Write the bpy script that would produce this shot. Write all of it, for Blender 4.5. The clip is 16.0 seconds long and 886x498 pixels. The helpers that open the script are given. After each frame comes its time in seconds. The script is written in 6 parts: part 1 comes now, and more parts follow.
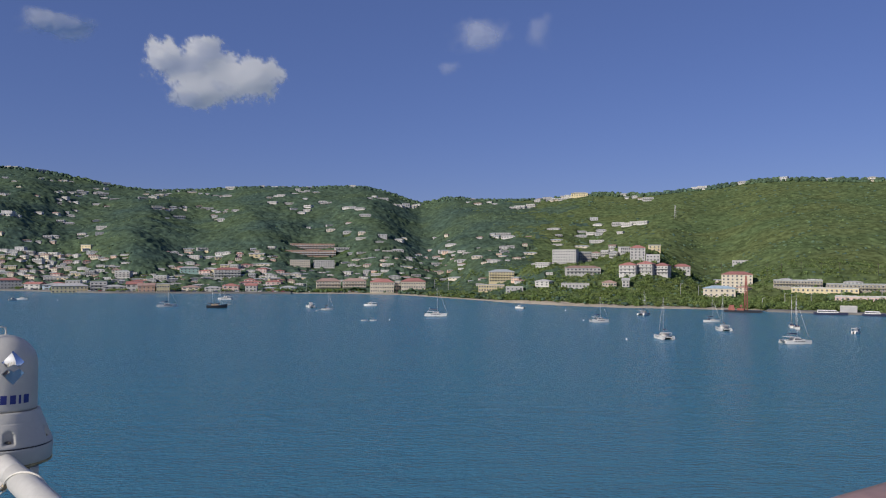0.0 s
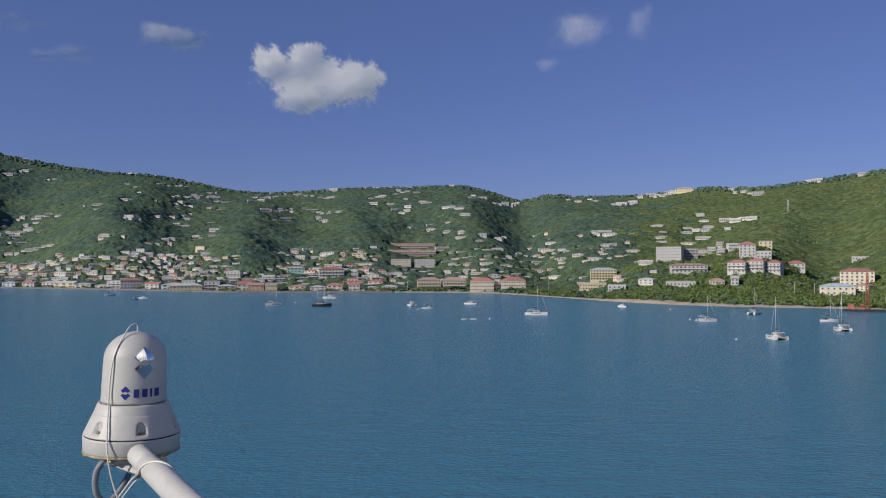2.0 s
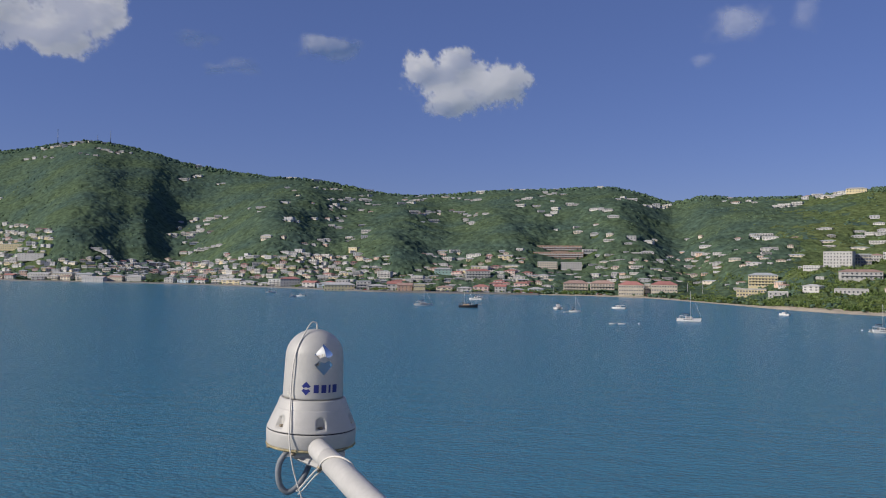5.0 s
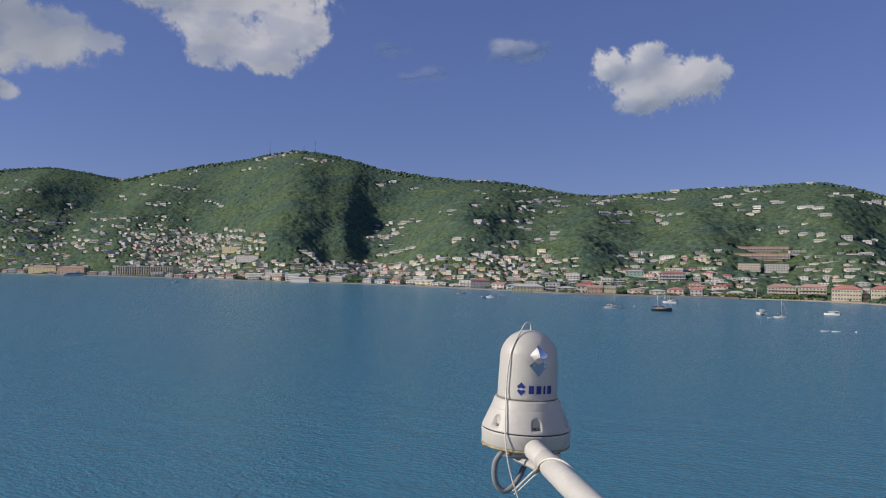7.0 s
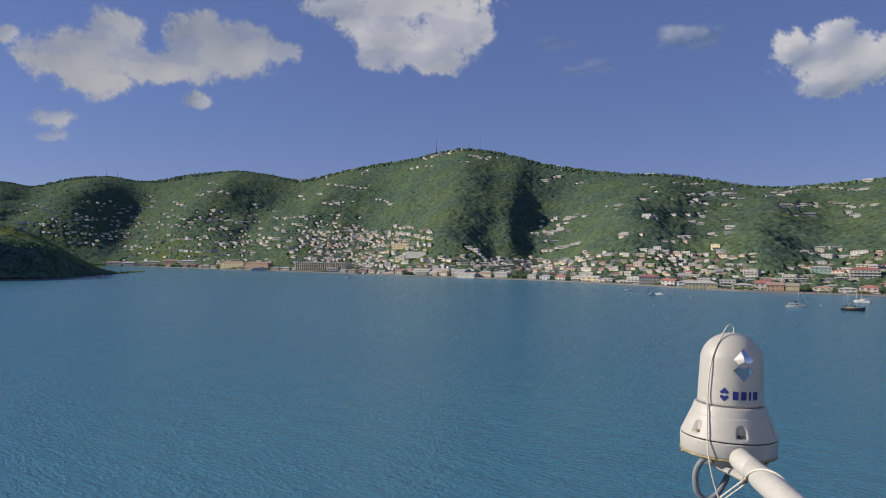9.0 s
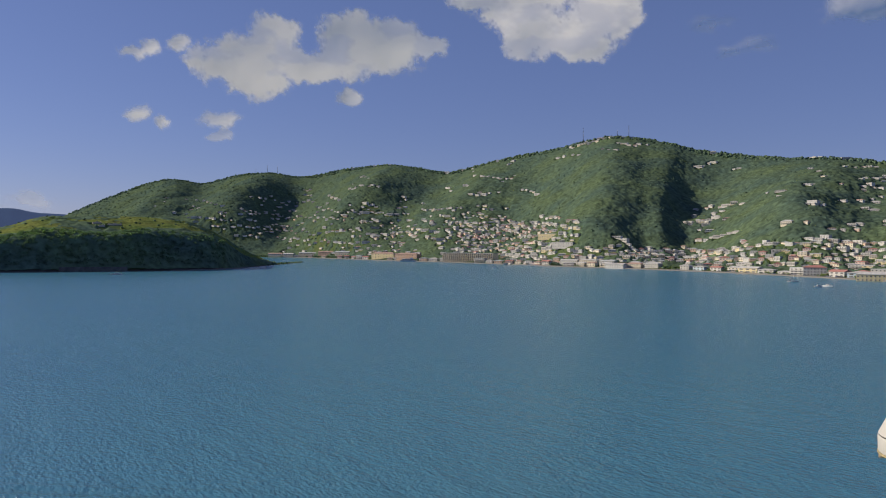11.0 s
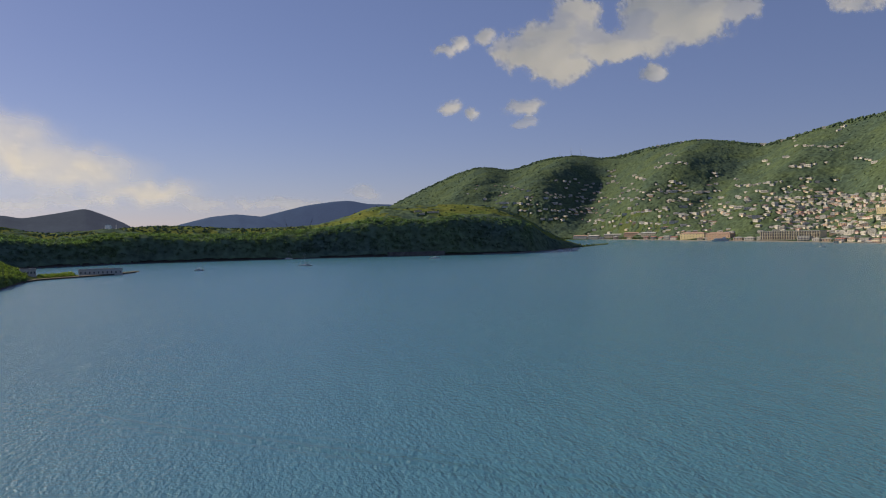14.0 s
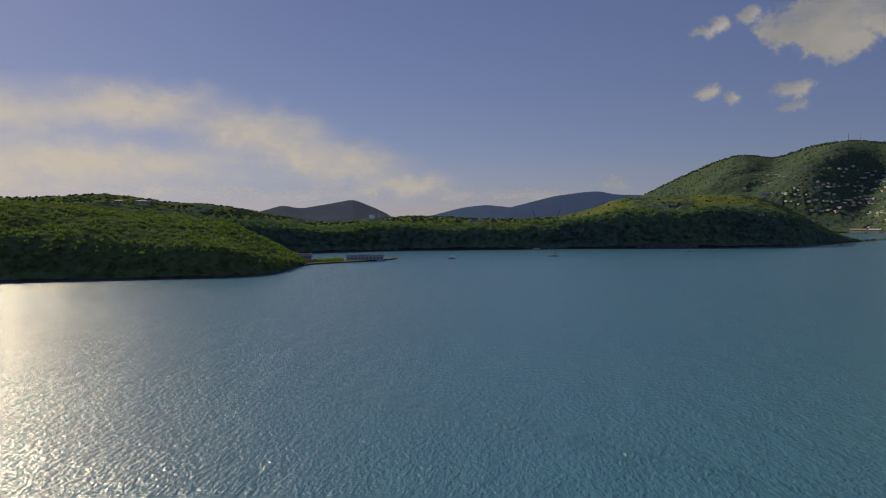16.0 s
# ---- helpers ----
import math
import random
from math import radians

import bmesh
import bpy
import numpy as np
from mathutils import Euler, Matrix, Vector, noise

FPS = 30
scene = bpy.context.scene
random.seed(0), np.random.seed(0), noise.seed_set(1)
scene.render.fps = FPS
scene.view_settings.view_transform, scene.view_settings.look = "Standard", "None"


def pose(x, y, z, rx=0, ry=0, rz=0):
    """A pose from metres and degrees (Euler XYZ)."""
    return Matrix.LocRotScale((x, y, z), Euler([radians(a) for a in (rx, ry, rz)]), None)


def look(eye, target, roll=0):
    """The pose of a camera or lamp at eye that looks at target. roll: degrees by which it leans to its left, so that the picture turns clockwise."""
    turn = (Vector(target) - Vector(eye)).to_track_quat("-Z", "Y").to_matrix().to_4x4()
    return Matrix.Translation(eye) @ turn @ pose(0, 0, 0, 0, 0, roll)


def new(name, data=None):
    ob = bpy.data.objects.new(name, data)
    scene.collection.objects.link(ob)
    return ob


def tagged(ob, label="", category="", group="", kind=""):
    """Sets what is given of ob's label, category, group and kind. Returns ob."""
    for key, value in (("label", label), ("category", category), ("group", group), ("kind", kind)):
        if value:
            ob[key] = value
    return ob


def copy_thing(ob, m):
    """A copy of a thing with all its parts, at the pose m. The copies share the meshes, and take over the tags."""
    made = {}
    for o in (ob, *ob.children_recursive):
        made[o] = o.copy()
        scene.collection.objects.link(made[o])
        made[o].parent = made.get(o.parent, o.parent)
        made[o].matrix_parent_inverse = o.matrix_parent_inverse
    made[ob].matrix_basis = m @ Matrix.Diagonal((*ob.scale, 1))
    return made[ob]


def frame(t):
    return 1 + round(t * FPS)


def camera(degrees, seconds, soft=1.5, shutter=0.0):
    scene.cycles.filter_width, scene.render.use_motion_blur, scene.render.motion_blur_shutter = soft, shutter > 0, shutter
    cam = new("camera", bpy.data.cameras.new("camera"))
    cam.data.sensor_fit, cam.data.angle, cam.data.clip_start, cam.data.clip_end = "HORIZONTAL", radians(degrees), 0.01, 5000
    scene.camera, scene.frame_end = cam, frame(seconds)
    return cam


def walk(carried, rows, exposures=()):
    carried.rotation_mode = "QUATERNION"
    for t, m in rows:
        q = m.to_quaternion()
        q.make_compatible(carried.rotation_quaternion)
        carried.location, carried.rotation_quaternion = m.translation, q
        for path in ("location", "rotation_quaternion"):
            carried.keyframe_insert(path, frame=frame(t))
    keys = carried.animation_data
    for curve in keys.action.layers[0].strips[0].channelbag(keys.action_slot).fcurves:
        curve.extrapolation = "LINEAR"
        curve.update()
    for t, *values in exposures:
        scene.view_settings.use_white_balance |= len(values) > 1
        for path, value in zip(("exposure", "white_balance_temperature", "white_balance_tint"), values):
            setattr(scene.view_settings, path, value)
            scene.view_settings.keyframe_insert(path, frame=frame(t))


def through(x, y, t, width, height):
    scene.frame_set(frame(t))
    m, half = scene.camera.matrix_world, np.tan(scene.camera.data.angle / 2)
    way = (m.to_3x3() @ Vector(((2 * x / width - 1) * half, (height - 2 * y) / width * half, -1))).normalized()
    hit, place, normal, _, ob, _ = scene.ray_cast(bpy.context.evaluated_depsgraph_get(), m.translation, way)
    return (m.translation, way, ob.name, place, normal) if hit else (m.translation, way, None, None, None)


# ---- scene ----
cam = camera(59.06, 16.0, 1.1)
EYE = 36.0  # height of the ship's open deck camera over the water
ROWS = [
    (0.0, 0.000, 0.000, 0.000, -0.00, 1.00, -0.20),
    (0.5, -0.006, 0.000, -0.002, 1.12, 1.04, -0.11),
    (1.0, -0.013, -0.002, 0.000, 2.81, 1.04, -0.04),
    (1.5, -0.021, -0.005, -0.001, 5.24, 0.97, 0.10),
    (2.0, -0.036, 0.000, -0.001, 7.29, 0.91, 0.19),
    (2.5, -0.059, 0.014, -0.001, 9.23, 0.84, 0.25),
    (3.0, -0.085, 0.029, -0.003, 11.28, 0.84, 0.16),
    (5.5, -0.167, 0.031, 0.002, 20.85, 1.12, -0.55),
    (6.0, -0.188, 0.010, 0.004, 24.72, 1.21, -0.58),
    (6.5, -0.218, 0.003, 0.001, 28.65, 1.22, -0.60),
    (7.0, -0.249, 0.005, -0.005, 31.72, 1.05, -0.54),
    (7.5, -0.275, -0.013, 0.001, 35.02, 0.97, -0.39),
    (8.0, -0.296, -0.034, 0.005, 38.75, 0.89, -0.38),
    (10.5, -0.385, -0.116, 0.011, 50.62, 0.06, -0.38),
    (11.0, -0.399, -0.131, 0.011, 54.42, -0.12, -0.25),
    (11.5, -0.412, -0.145, 0.012, 57.80, -0.19, -0.39),
    (12.0, -0.426, -0.160, 0.012, 60.60, -0.33, -0.35),
    (12.5, -0.440, -0.174, 0.013, 64.48, -0.42, 0.02),
    (13.0, -0.453, -0.189, 0.013, 67.48, -0.60, 0.56),
    (13.5, -0.467, -0.203, 0.014, 71.62, -0.91, 0.84),
    (14.0, -0.480, -0.218, 0.014, 76.49, -1.26, 1.17),
    (14.5, -0.494, -0.232, 0.015, 80.32, -1.47, 1.15),
    (15.0, -0.508, -0.247, 0.015, 84.15, -1.65, 1.12),
    (15.5, -0.521, -0.261, 0.016, 88.64, -1.61, 0.81),
    (16.0, -0.535, -0.276, 0.016, 94.47, -1.65, 0.64),
]
walk(cam, [(t, pose(x, y, EYE + z, 90 + pitch, roll, yaw)) for t, x, y, z, yaw, pitch, roll in ROWS],
     exposures=[(0.0, 0.42, 6100, 12), (5.5, 0.52, 6200, 12), (8.0, 0.64, 6550, 11), (11.0, 0.7, 6900, 10), (12.5, 0.74, 7700, 9), (13.5, 0.72, 7900, 8), (15.0, 0.62, 7900, 8), (16.0, 0.24, 7900, 8)])

# ---- light: late sun over the harbour mouth, clear sky ----
SUN_BEARING, SUN_HEIGHT = 131.0, 27.0  # degrees to the left of +y, degrees up
world = bpy.data.worlds.new("sky")
scene.world = world
world.use_nodes = True
wn = world.node_tree.nodes
sky = wn.new("ShaderNodeTexSky")
sky.sky_type, sky.sun_disc = "NISHITA", False
sky.sun_elevation, sky.sun_rotation = radians(SUN_HEIGHT), radians(-SUN_BEARING)
sky.air_density, sky.dust_density, sky.ozone_density, sky.altitude = 1.0, 0.4, 3.5, 900.0
deep = wn.new("ShaderNodeMix")
deep.data_type, deep.blend_type = "RGBA", "MULTIPLY"
deep.inputs["Factor"].default_value, deep.inputs["B"].default_value = 1.0, (0.92, 0.84, 1.12, 1)
world.node_tree.links.new(sky.outputs[0], deep.inputs["A"])
even = wn.new("ShaderNodeMix")
even.data_type = "RGBA"
even.inputs["Factor"].default_value, even.inputs["B"].default_value = 0.36, (1.75, 2.7, 6.2, 1)
world.node_tree.links.new(deep.outputs["Result"], even.inputs["A"])
world.node_tree.links.new(even.outputs["Result"], wn["Background"].inputs[0])
wn["Background"].inputs[1].default_value = 0.047
sun = new("sun", bpy.data.lights.new("sun", "SUN"))
sun.data.energy, sun.data.angle, sun.data.color = 3.2, radians(0.53), (1.0, 0.9, 0.74)
sb, sh = radians(SUN_BEARING), radians(SUN_HEIGHT)
sun.matrix_world = look((0, 0, 0), (math.sin(sb) * math.cos(sh), -math.cos(sb) * math.cos(sh), -math.sin(sh)))


# ---- materials ----
def material(name, base, rough=0.6, metal=0.0, spread=0.25, size=3.0, bump=0.0, bump_size=None, fine=0.35,
             island=0.0, thing=0.0, tint=None, coord="Object"):
    """A surface with a base colour that varies at two scales, and fine relief. spread: how far the colour varies; island and thing:
    how far it differs from piece to piece; tint: a second colour that the large patches go towards."""
    m = bpy.data.materials.new(name)
    m.use_nodes = True
    nt = m.node_tree
    n, link = nt.nodes, nt.links.new
    bsdf = n["Principled BSDF"]
    bsdf.inputs["Roughness"].default_value, bsdf.inputs["Metallic"].default_value = rough, metal
    co = n.new("ShaderNodeTexCoord")
    big = n.new("ShaderNodeTexNoise")
    big.inputs["Scale"].default_value, big.inputs["Detail"].default_value = 1.0 / size, 5
    small = n.new("ShaderNodeTexNoise")
    small.inputs["Scale"].default_value, small.inputs["Detail"].default_value = 9.0 / size, 3
    for tex in (big, small):
        link(co.outputs[coord], tex.inputs["Vector"])
    mix = n.new("ShaderNodeMix")
    mix.data_type = "RGBA"
    second = tint or tuple(c * (1 - spread) for c in base)
    mix.inputs["A"].default_value, mix.inputs["B"].default_value = (*base, 1), (*second, 1)
    ramp = n.new("ShaderNodeMapRange")
    ramp.inputs["From Min"].default_value, ramp.inputs["From Max"].default_value = 0.35, 0.65
    link(big.outputs["Fac"], ramp.inputs["Value"])
    link(ramp.outputs["Result"], mix.inputs["Factor"])
    hsv = n.new("ShaderNodeHueSaturation")
    link(mix.outputs["Result"], hsv.inputs["Color"])
    grain = n.new("ShaderNodeMapRange")
    grain.inputs["From Min"].default_value, grain.inputs["From Max"].default_value = 0.3, 0.7
    grain.inputs["To Min"].default_value, grain.inputs["To Max"].default_value = 1 - spread * fine, 1 + spread * fine
    link(small.outputs["Fac"], grain.inputs["Value"])
    value = grain.outputs["Result"]
    for amount, kind, socket in ((island, "ShaderNodeNewGeometry", "Random Per Island"), (thing, "ShaderNodeObjectInfo", "Random")):
        if amount:
            src, rng, mul = n.new(kind), n.new("ShaderNodeMapRange"), n.new("ShaderNodeMath")
            rng.inputs["To Min"].default_value, rng.inputs["To Max"].default_value = 1 - amount, 1 + amount
            mul.operation = "MULTIPLY"
            link(src.outputs[socket], rng.inputs["Value"])
            link(rng.outputs["Result"], mul.inputs[0])
            link(value, mul.inputs[1])
            value = mul.outputs[0]
    link(value, hsv.inputs["Value"])
    link(hsv.outputs["Color"], bsdf.inputs["Base Color"])
    if bump:
        bn, bt = n.new("ShaderNodeBump"), n.new("ShaderNodeTexNoise")
        bt.inputs["Scale"].default_value, bt.inputs["Detail"].default_value = 1.0 / (bump_size or size / 10), 4
        link(co.outputs[coord], bt.inputs["Vector"])
        bn.inputs["Strength"].default_value, bn.inputs["Distance"].default_value = 1.0, bump
        link(bt.outputs["Fac"], bn.inputs["Height"])
        link(bn.outputs["Normal"], bsdf.inputs["Normal"])
    return m


def water_material():
    m = bpy.data.materials.new("harbour_water")
    m.use_nodes = True
    nt = m.node_tree
    n, link = nt.nodes, nt.links.new
    b = n["Principled BSDF"]
    b.inputs["Roughness"].default_value, b.inputs["IOR"].default_value, b.inputs["Specular IOR Level"].default_value = 0.21, 1.333, 0.5
    co = n.new("ShaderNodeTexCoord")
    patch = n.new("ShaderNodeTexNoise")
    patch.inputs["Scale"].default_value, patch.inputs["Detail"].default_value = 0.006, 4
    mix = n.new("ShaderNodeMix")
    mix.data_type = "RGBA"
    mix.inputs["A"].default_value, mix.inputs["B"].default_value = (0.045, 0.17, 0.268, 1), (0.06, 0.2, 0.272, 1)
    link(co.outputs["Object"], patch.inputs["Vector"])
    link(patch.outputs["Fac"], mix.inputs["Factor"])
    link(mix.outputs["Result"], b.inputs["Base Color"])
    last = None
    for scale, stretch, dist in ((0.045, 2.6, 0.7), (0.1, 2.2, 0.24), (0.48, 2.2, 0.42), (1.5, 1.5, 0.2)):
        mp, tx, bp = n.new("ShaderNodeMapping"), n.new("ShaderNodeTexNoise"), n.new("ShaderNodeBump")
        mp.inputs["Rotation"].default_value = (0, 0, radians(-25 + 30 * scale))
        mp.inputs["Scale"].default_value = (1, stretch, 1)
        tx.inputs["Scale"].default_value, tx.inputs["Detail"].default_value = scale, 3
        bp.inputs["Strength"].default_value, bp.inputs["Distance"].default_value = 1.0, dist
        link(co.outputs["Object"], mp.inputs["Vector"])
        link(mp.outputs["Vector"], tx.inputs["Vector"])
        link(tx.outputs["Fac"], bp.inputs["Height"])
        if last:
            link(last, bp.inputs["Normal"])
        last = bp.outputs["Normal"]
    # the old wake of a boat: a few low parallel waves across the harbour
    def maths(op, x, y=None):
        nd = n.new("ShaderNodeMath")
        nd.operation = op
        for k, q in enumerate((x, y)):
            if q is not None:
                if isinstance(q, (int, float)):
                    nd.inputs[k].default_value = q
                else:
                    link(q, nd.inputs[k])
        return nd.outputs[0]
    away = n.new("ShaderNodeVectorMath")
    away.operation = "DOT_PRODUCT"
    along = n.new("ShaderNodeVectorMath")
    along.operation = "DOT_PRODUCT"
    away.inputs[1].default_value, along.inputs[1].default_value = (0.75, -0.66, 0), (0.66, 0.75, 0)
    link(co.outputs["Object"], away.inputs[0])
    link(co.outputs["Object"], along.inputs[0])
    wob = maths("MULTIPLY", patch.outputs["Fac"], 4.0)
    d = maths("ADD", maths("ADD", away.outputs["Value"], 0.75 * 128 + 0.66 * 15 - 2.0), wob)
    s = maths("ADD", along.outputs["Value"], 0.66 * 128 - 0.75 * 15)
    fade = maths("MULTIPLY", maths("POWER", 2.718, maths("MULTIPLY", maths("MULTIPLY", d, d), -0.035)), maths("POWER", 2.718, maths("MULTIPLY", maths("MULTIPLY", s, s), -0.00018)))
    wave = maths("MULTIPLY", maths("COSINE", maths("MULTIPLY", d, 1.35)), fade)
    bp = n.new("ShaderNodeBump")
    bp.inputs["Strength"].default_value, bp.inputs["Distance"].default_value = 1.0, 0.2
    link(wave, bp.inputs["Height"])
    link(last, bp.inputs["Normal"])
    link(bp.outputs["Normal"], b.inputs["Normal"])
    return m


def leafy(m, share=0.2):
    """Lets light shine through the leaves."""
    n, link = m.node_tree.nodes, m.node_tree.links.new
    bsdf, out = n["Principled BSDF"], n["Material Output"]
    bsdf.inputs["Specular IOR Level"].default_value = 0.0
    tra, mix = n.new("ShaderNodeBsdfTranslucent"), n.new("ShaderNodeMixShader")
    mix.inputs["Fac"].default_value = share
    shine = n.new("ShaderNodeMix")
    shine.data_type, shine.blend_type = "RGBA", "MULTIPLY"
    shine.inputs["Factor"].default_value, shine.inputs["B"].default_value = 1.0, (1.5, 1.9, 0.7, 1)
    link(bsdf.inputs["Base Color"].links[0].from_socket, shine.inputs["A"])
    link(shine.outputs["Result"], tra.inputs["Color"])
    link(bsdf.outputs[0], mix.inputs[1])
    link(tra.outputs[0], mix.inputs[2])
    link(mix.outputs[0], out.inputs["Surface"])


WATER = water_material()
SOIL = material("hillside_soil", (0.07, 0.11, 0.045), 0.95, spread=0.5, size=60, bump=0.5, bump_size=4, tint=(0.09, 0.115, 0.05))
SAND = material("beach_sand", (0.5, 0.43, 0.32), 0.95, spread=0.3, size=9, bump=0.05)
GROVE = material("sunny_foliage", (0.14, 0.2, 0.078), 0.75, spread=0.45, size=40, bump=0.2, bump_size=1.5, fine=0.7, island=0.32, tint=(0.18, 0.22, 0.08))
LEAF = material("foliage", (0.098, 0.154, 0.12), 0.75, spread=0.5, size=90, bump=0.25, bump_size=2.2, fine=0.7, island=0.3, tint=(0.128, 0.184, 0.104))
SCRUB = material("dry_scrub", (0.138, 0.194, 0.084), 0.8, spread=0.5, size=70, bump=0.3, bump_size=1.4, fine=0.8, island=0.28, tint=(0.168, 0.208, 0.084))
MEADOW = material("hill_meadow", (0.155, 0.215, 0.065), 0.85, spread=0.5, size=40, bump=0.25, bump_size=1.6, fine=0.9, tint=(0.2, 0.222, 0.07))
for leaf_mat in (GROVE, LEAF, SCRUB, MEADOW):
    leafy(leaf_mat, 0.26)
# woods of the far hills: blue base and faint emission stand in for haze
FAR_HAZE_WOODS = material("hazed_distant_woods", (0.02, 0.04, 0.07), 0.9, spread=0.3, size=140, bump=2.0, bump_size=12)
FAR_HAZE_WOODS.node_tree.nodes["Principled BSDF"].inputs["Emission Color"].default_value = (0.22, 0.33, 0.68, 1)
FAR_HAZE_WOODS.node_tree.nodes["Principled BSDF"].inputs["Emission Strength"].default_value = 0.12
WEST_HAZE_WOODS = material("hazed_west_hill_woods", (0.03, 0.045, 0.06), 0.9, spread=0.3, size=140, bump=2.0, bump_size=12)
WEST_HAZE_WOODS.node_tree.nodes["Principled BSDF"].inputs["Emission Color"].default_value = (0.26, 0.31, 0.5, 1)
WEST_HAZE_WOODS.node_tree.nodes["Principled BSDF"].inputs["Emission Strength"].default_value = 0.09
for dull in (SOIL, FAR_HAZE_WOODS, WEST_HAZE_WOODS):
    dull.node_tree.nodes["Principled BSDF"].inputs["Specular IOR Level"].default_value = 0.0
ROCK = material("shore_rock", (0.075, 0.062, 0.05), 0.9, spread=0.4, size=8, bump=0.3)
SEA_WALL = material("sea_wall_stone", (0.16, 0.15, 0.135), 0.9, spread=0.5, size=7, bump=0.3)
PAINT = {name: material(name + "_wall", c, 0.75, spread=0.16, size=5, bump=0.02, bump_size=0.4, thing=0.1, island=0.14) for name, c in (
    ("white", (0.57, 0.56, 0.535)), ("cream", (0.68, 0.61, 0.48)), ("peach", (0.7, 0.5, 0.38)), ("yellow", (0.7, 0.6, 0.36)), ("grey", (0.5, 0.5, 0.5)),
    ("blue", (0.5, 0.62, 0.7)), ("brick", (0.52, 0.35, 0.26)), ("tan", (0.58, 0.51, 0.41)), ("pink", (0.66, 0.5, 0.45)), ("teal", (0.42, 0.62, 0.55)), ("drab", (0.34, 0.31, 0.235)))}
ROOF = {name: material(name + "_roof", c, 0.8, spread=0.22, size=3, bump=0.03, bump_size=0.5, thing=0.15, island=0.15) for name, c in (
    ("white", (0.5, 0.495, 0.475)), ("grey", (0.42, 0.45, 0.45)), ("red", (0.42, 0.19, 0.16)), ("rust", (0.4, 0.27, 0.22)), ("green", (0.25, 0.36, 0.28)), ("blue", (0.4, 0.52, 0.6)))}
CONCRETE = material("quay_concrete", (0.2, 0.19, 0.175), 0.9, spread=0.25, size=8, bump=0.03)
GLASS = material("window_glass", (0.085, 0.092, 0.105), 0.4, spread=0.2, size=1, thing=0.5)
TRIM = material("white_trim", (0.6, 0.595, 0.575), 0.6, spread=0.12, size=2)
GELCOAT = material("white_gelcoat", (0.7, 0.69, 0.665), 0.3, spread=0.08, size=4)
POD_WHITE = material("white_housing_paint", (0.465, 0.455, 0.428), 0.5, spread=0.09, size=0.25, bump=0.0008, bump_size=0.01)
PIPE_WHITE = material("white_pipe_paint", (0.54, 0.527, 0.495), 0.52, spread=0.12, size=0.2, bump=0.0012, bump_size=0.015)
DARK_RUBBER = material("dark_seal", (0.03, 0.03, 0.035), 0.6, spread=0.3, size=0.1)
HOSE_GREY = material("grey_hose", (0.2, 0.22, 0.24), 0.55, spread=0.25, size=0.1, bump=0.001, bump_size=0.008)
CABLE_WHITE = material("weathered_cable", (0.72, 0.69, 0.62), 0.6, spread=0.25, size=0.08)
RUST = material("rust_stain", (0.42, 0.36, 0.2), 0.85, spread=0.5, size=0.04, bump=0.001, bump_size=0.005)
LOGO_BLUE = material("logo_blue", (0.02, 0.03, 0.19), 0.4, spread=0.1, size=0.1)
MIRROR = material("mirror_foil", (0.8, 0.81, 0.84), 0.03, metal=1.0, spread=0.04, size=0.1)
BOLT = material("stained_bolt", (0.35, 0.29, 0.2), 0.5, metal=0.6, spread=0.4, size=0.02)
RAIL_WOOD = material("varnished_handrail", (0.4, 0.24, 0.19), 0.4, spread=0.3, size=0.3, bump=0.001)
DECK_PAINT = material("deck_paint", (0.25, 0.27, 0.27), 0.7, spread=0.2, size=0.6)
SHIP_WHITE = material("ship_white", (0.78, 0.78, 0.77), 0.45, spread=0.1, size=3)


# ---- helpers for meshes ----
def smooth(x, a, b):
    u = np.clip((np.asarray(x, float) - a) / (b - a), 0, 1)
    return u * u * (3 - 2 * u)


def lattice(ix, iy, seed):
    v = np.sin(ix * 127.1 + iy * 311.7 + seed * 74.7) * 43758.5453
    return v - np.floor(v)


def value_noise(x, y, seed=0):
    ix, iy = np.floor(x), np.floor(y)
    fx, fy = x - ix, y - iy
    fx, fy = fx * fx * (3 - 2 * fx), fy * fy * (3 - 2 * fy)
    a, b = lattice(ix, iy, seed), lattice(ix + 1, iy, seed)
    c, d = lattice(ix, iy + 1, seed), lattice(ix + 1, iy + 1, seed)
    return (a + (b - a) * fx) * (1 - fy) + (c + (d - c) * fx) * fy


def fbm(x, y, seed=0, octaves=4):
    total, amp, norm = 0.0, 1.0, 0.0
    for k in range(octaves):
        total, norm = total + amp * value_noise(x * 2 ** k, y * 2 ** k, seed + k), norm + amp
        amp *= 0.5
    return total / norm


def mesh_from(name, verts, faces, mats, shade=False, mat_index=None):
    me = bpy.data.meshes.new(name)
    verts = np.asarray(verts, np.float32)
    faces = np.asarray(faces, np.int32)
    k = faces.shape[1]
    me.vertices.add(len(verts))
    me.vertices.foreach_set("co", verts.ravel())
    me.loops.add(faces.size)
    me.loops.foreach_set("vertex_index", faces.ravel())
    me.polygons.add(len(faces))
    me.polygons.foreach_set("loop_start", np.arange(0, faces.size, k, dtype=np.int32))
    me.polygons.foreach_set("use_smooth", np.full(len(faces), shade))
    if mat_index is not None:
        me.polygons.foreach_set("material_index", np.asarray(mat_index, np.int32))
    for m in mats:
        me.materials.append(m)
    me.update(calc_edges=True)
    me.validate()
    return me


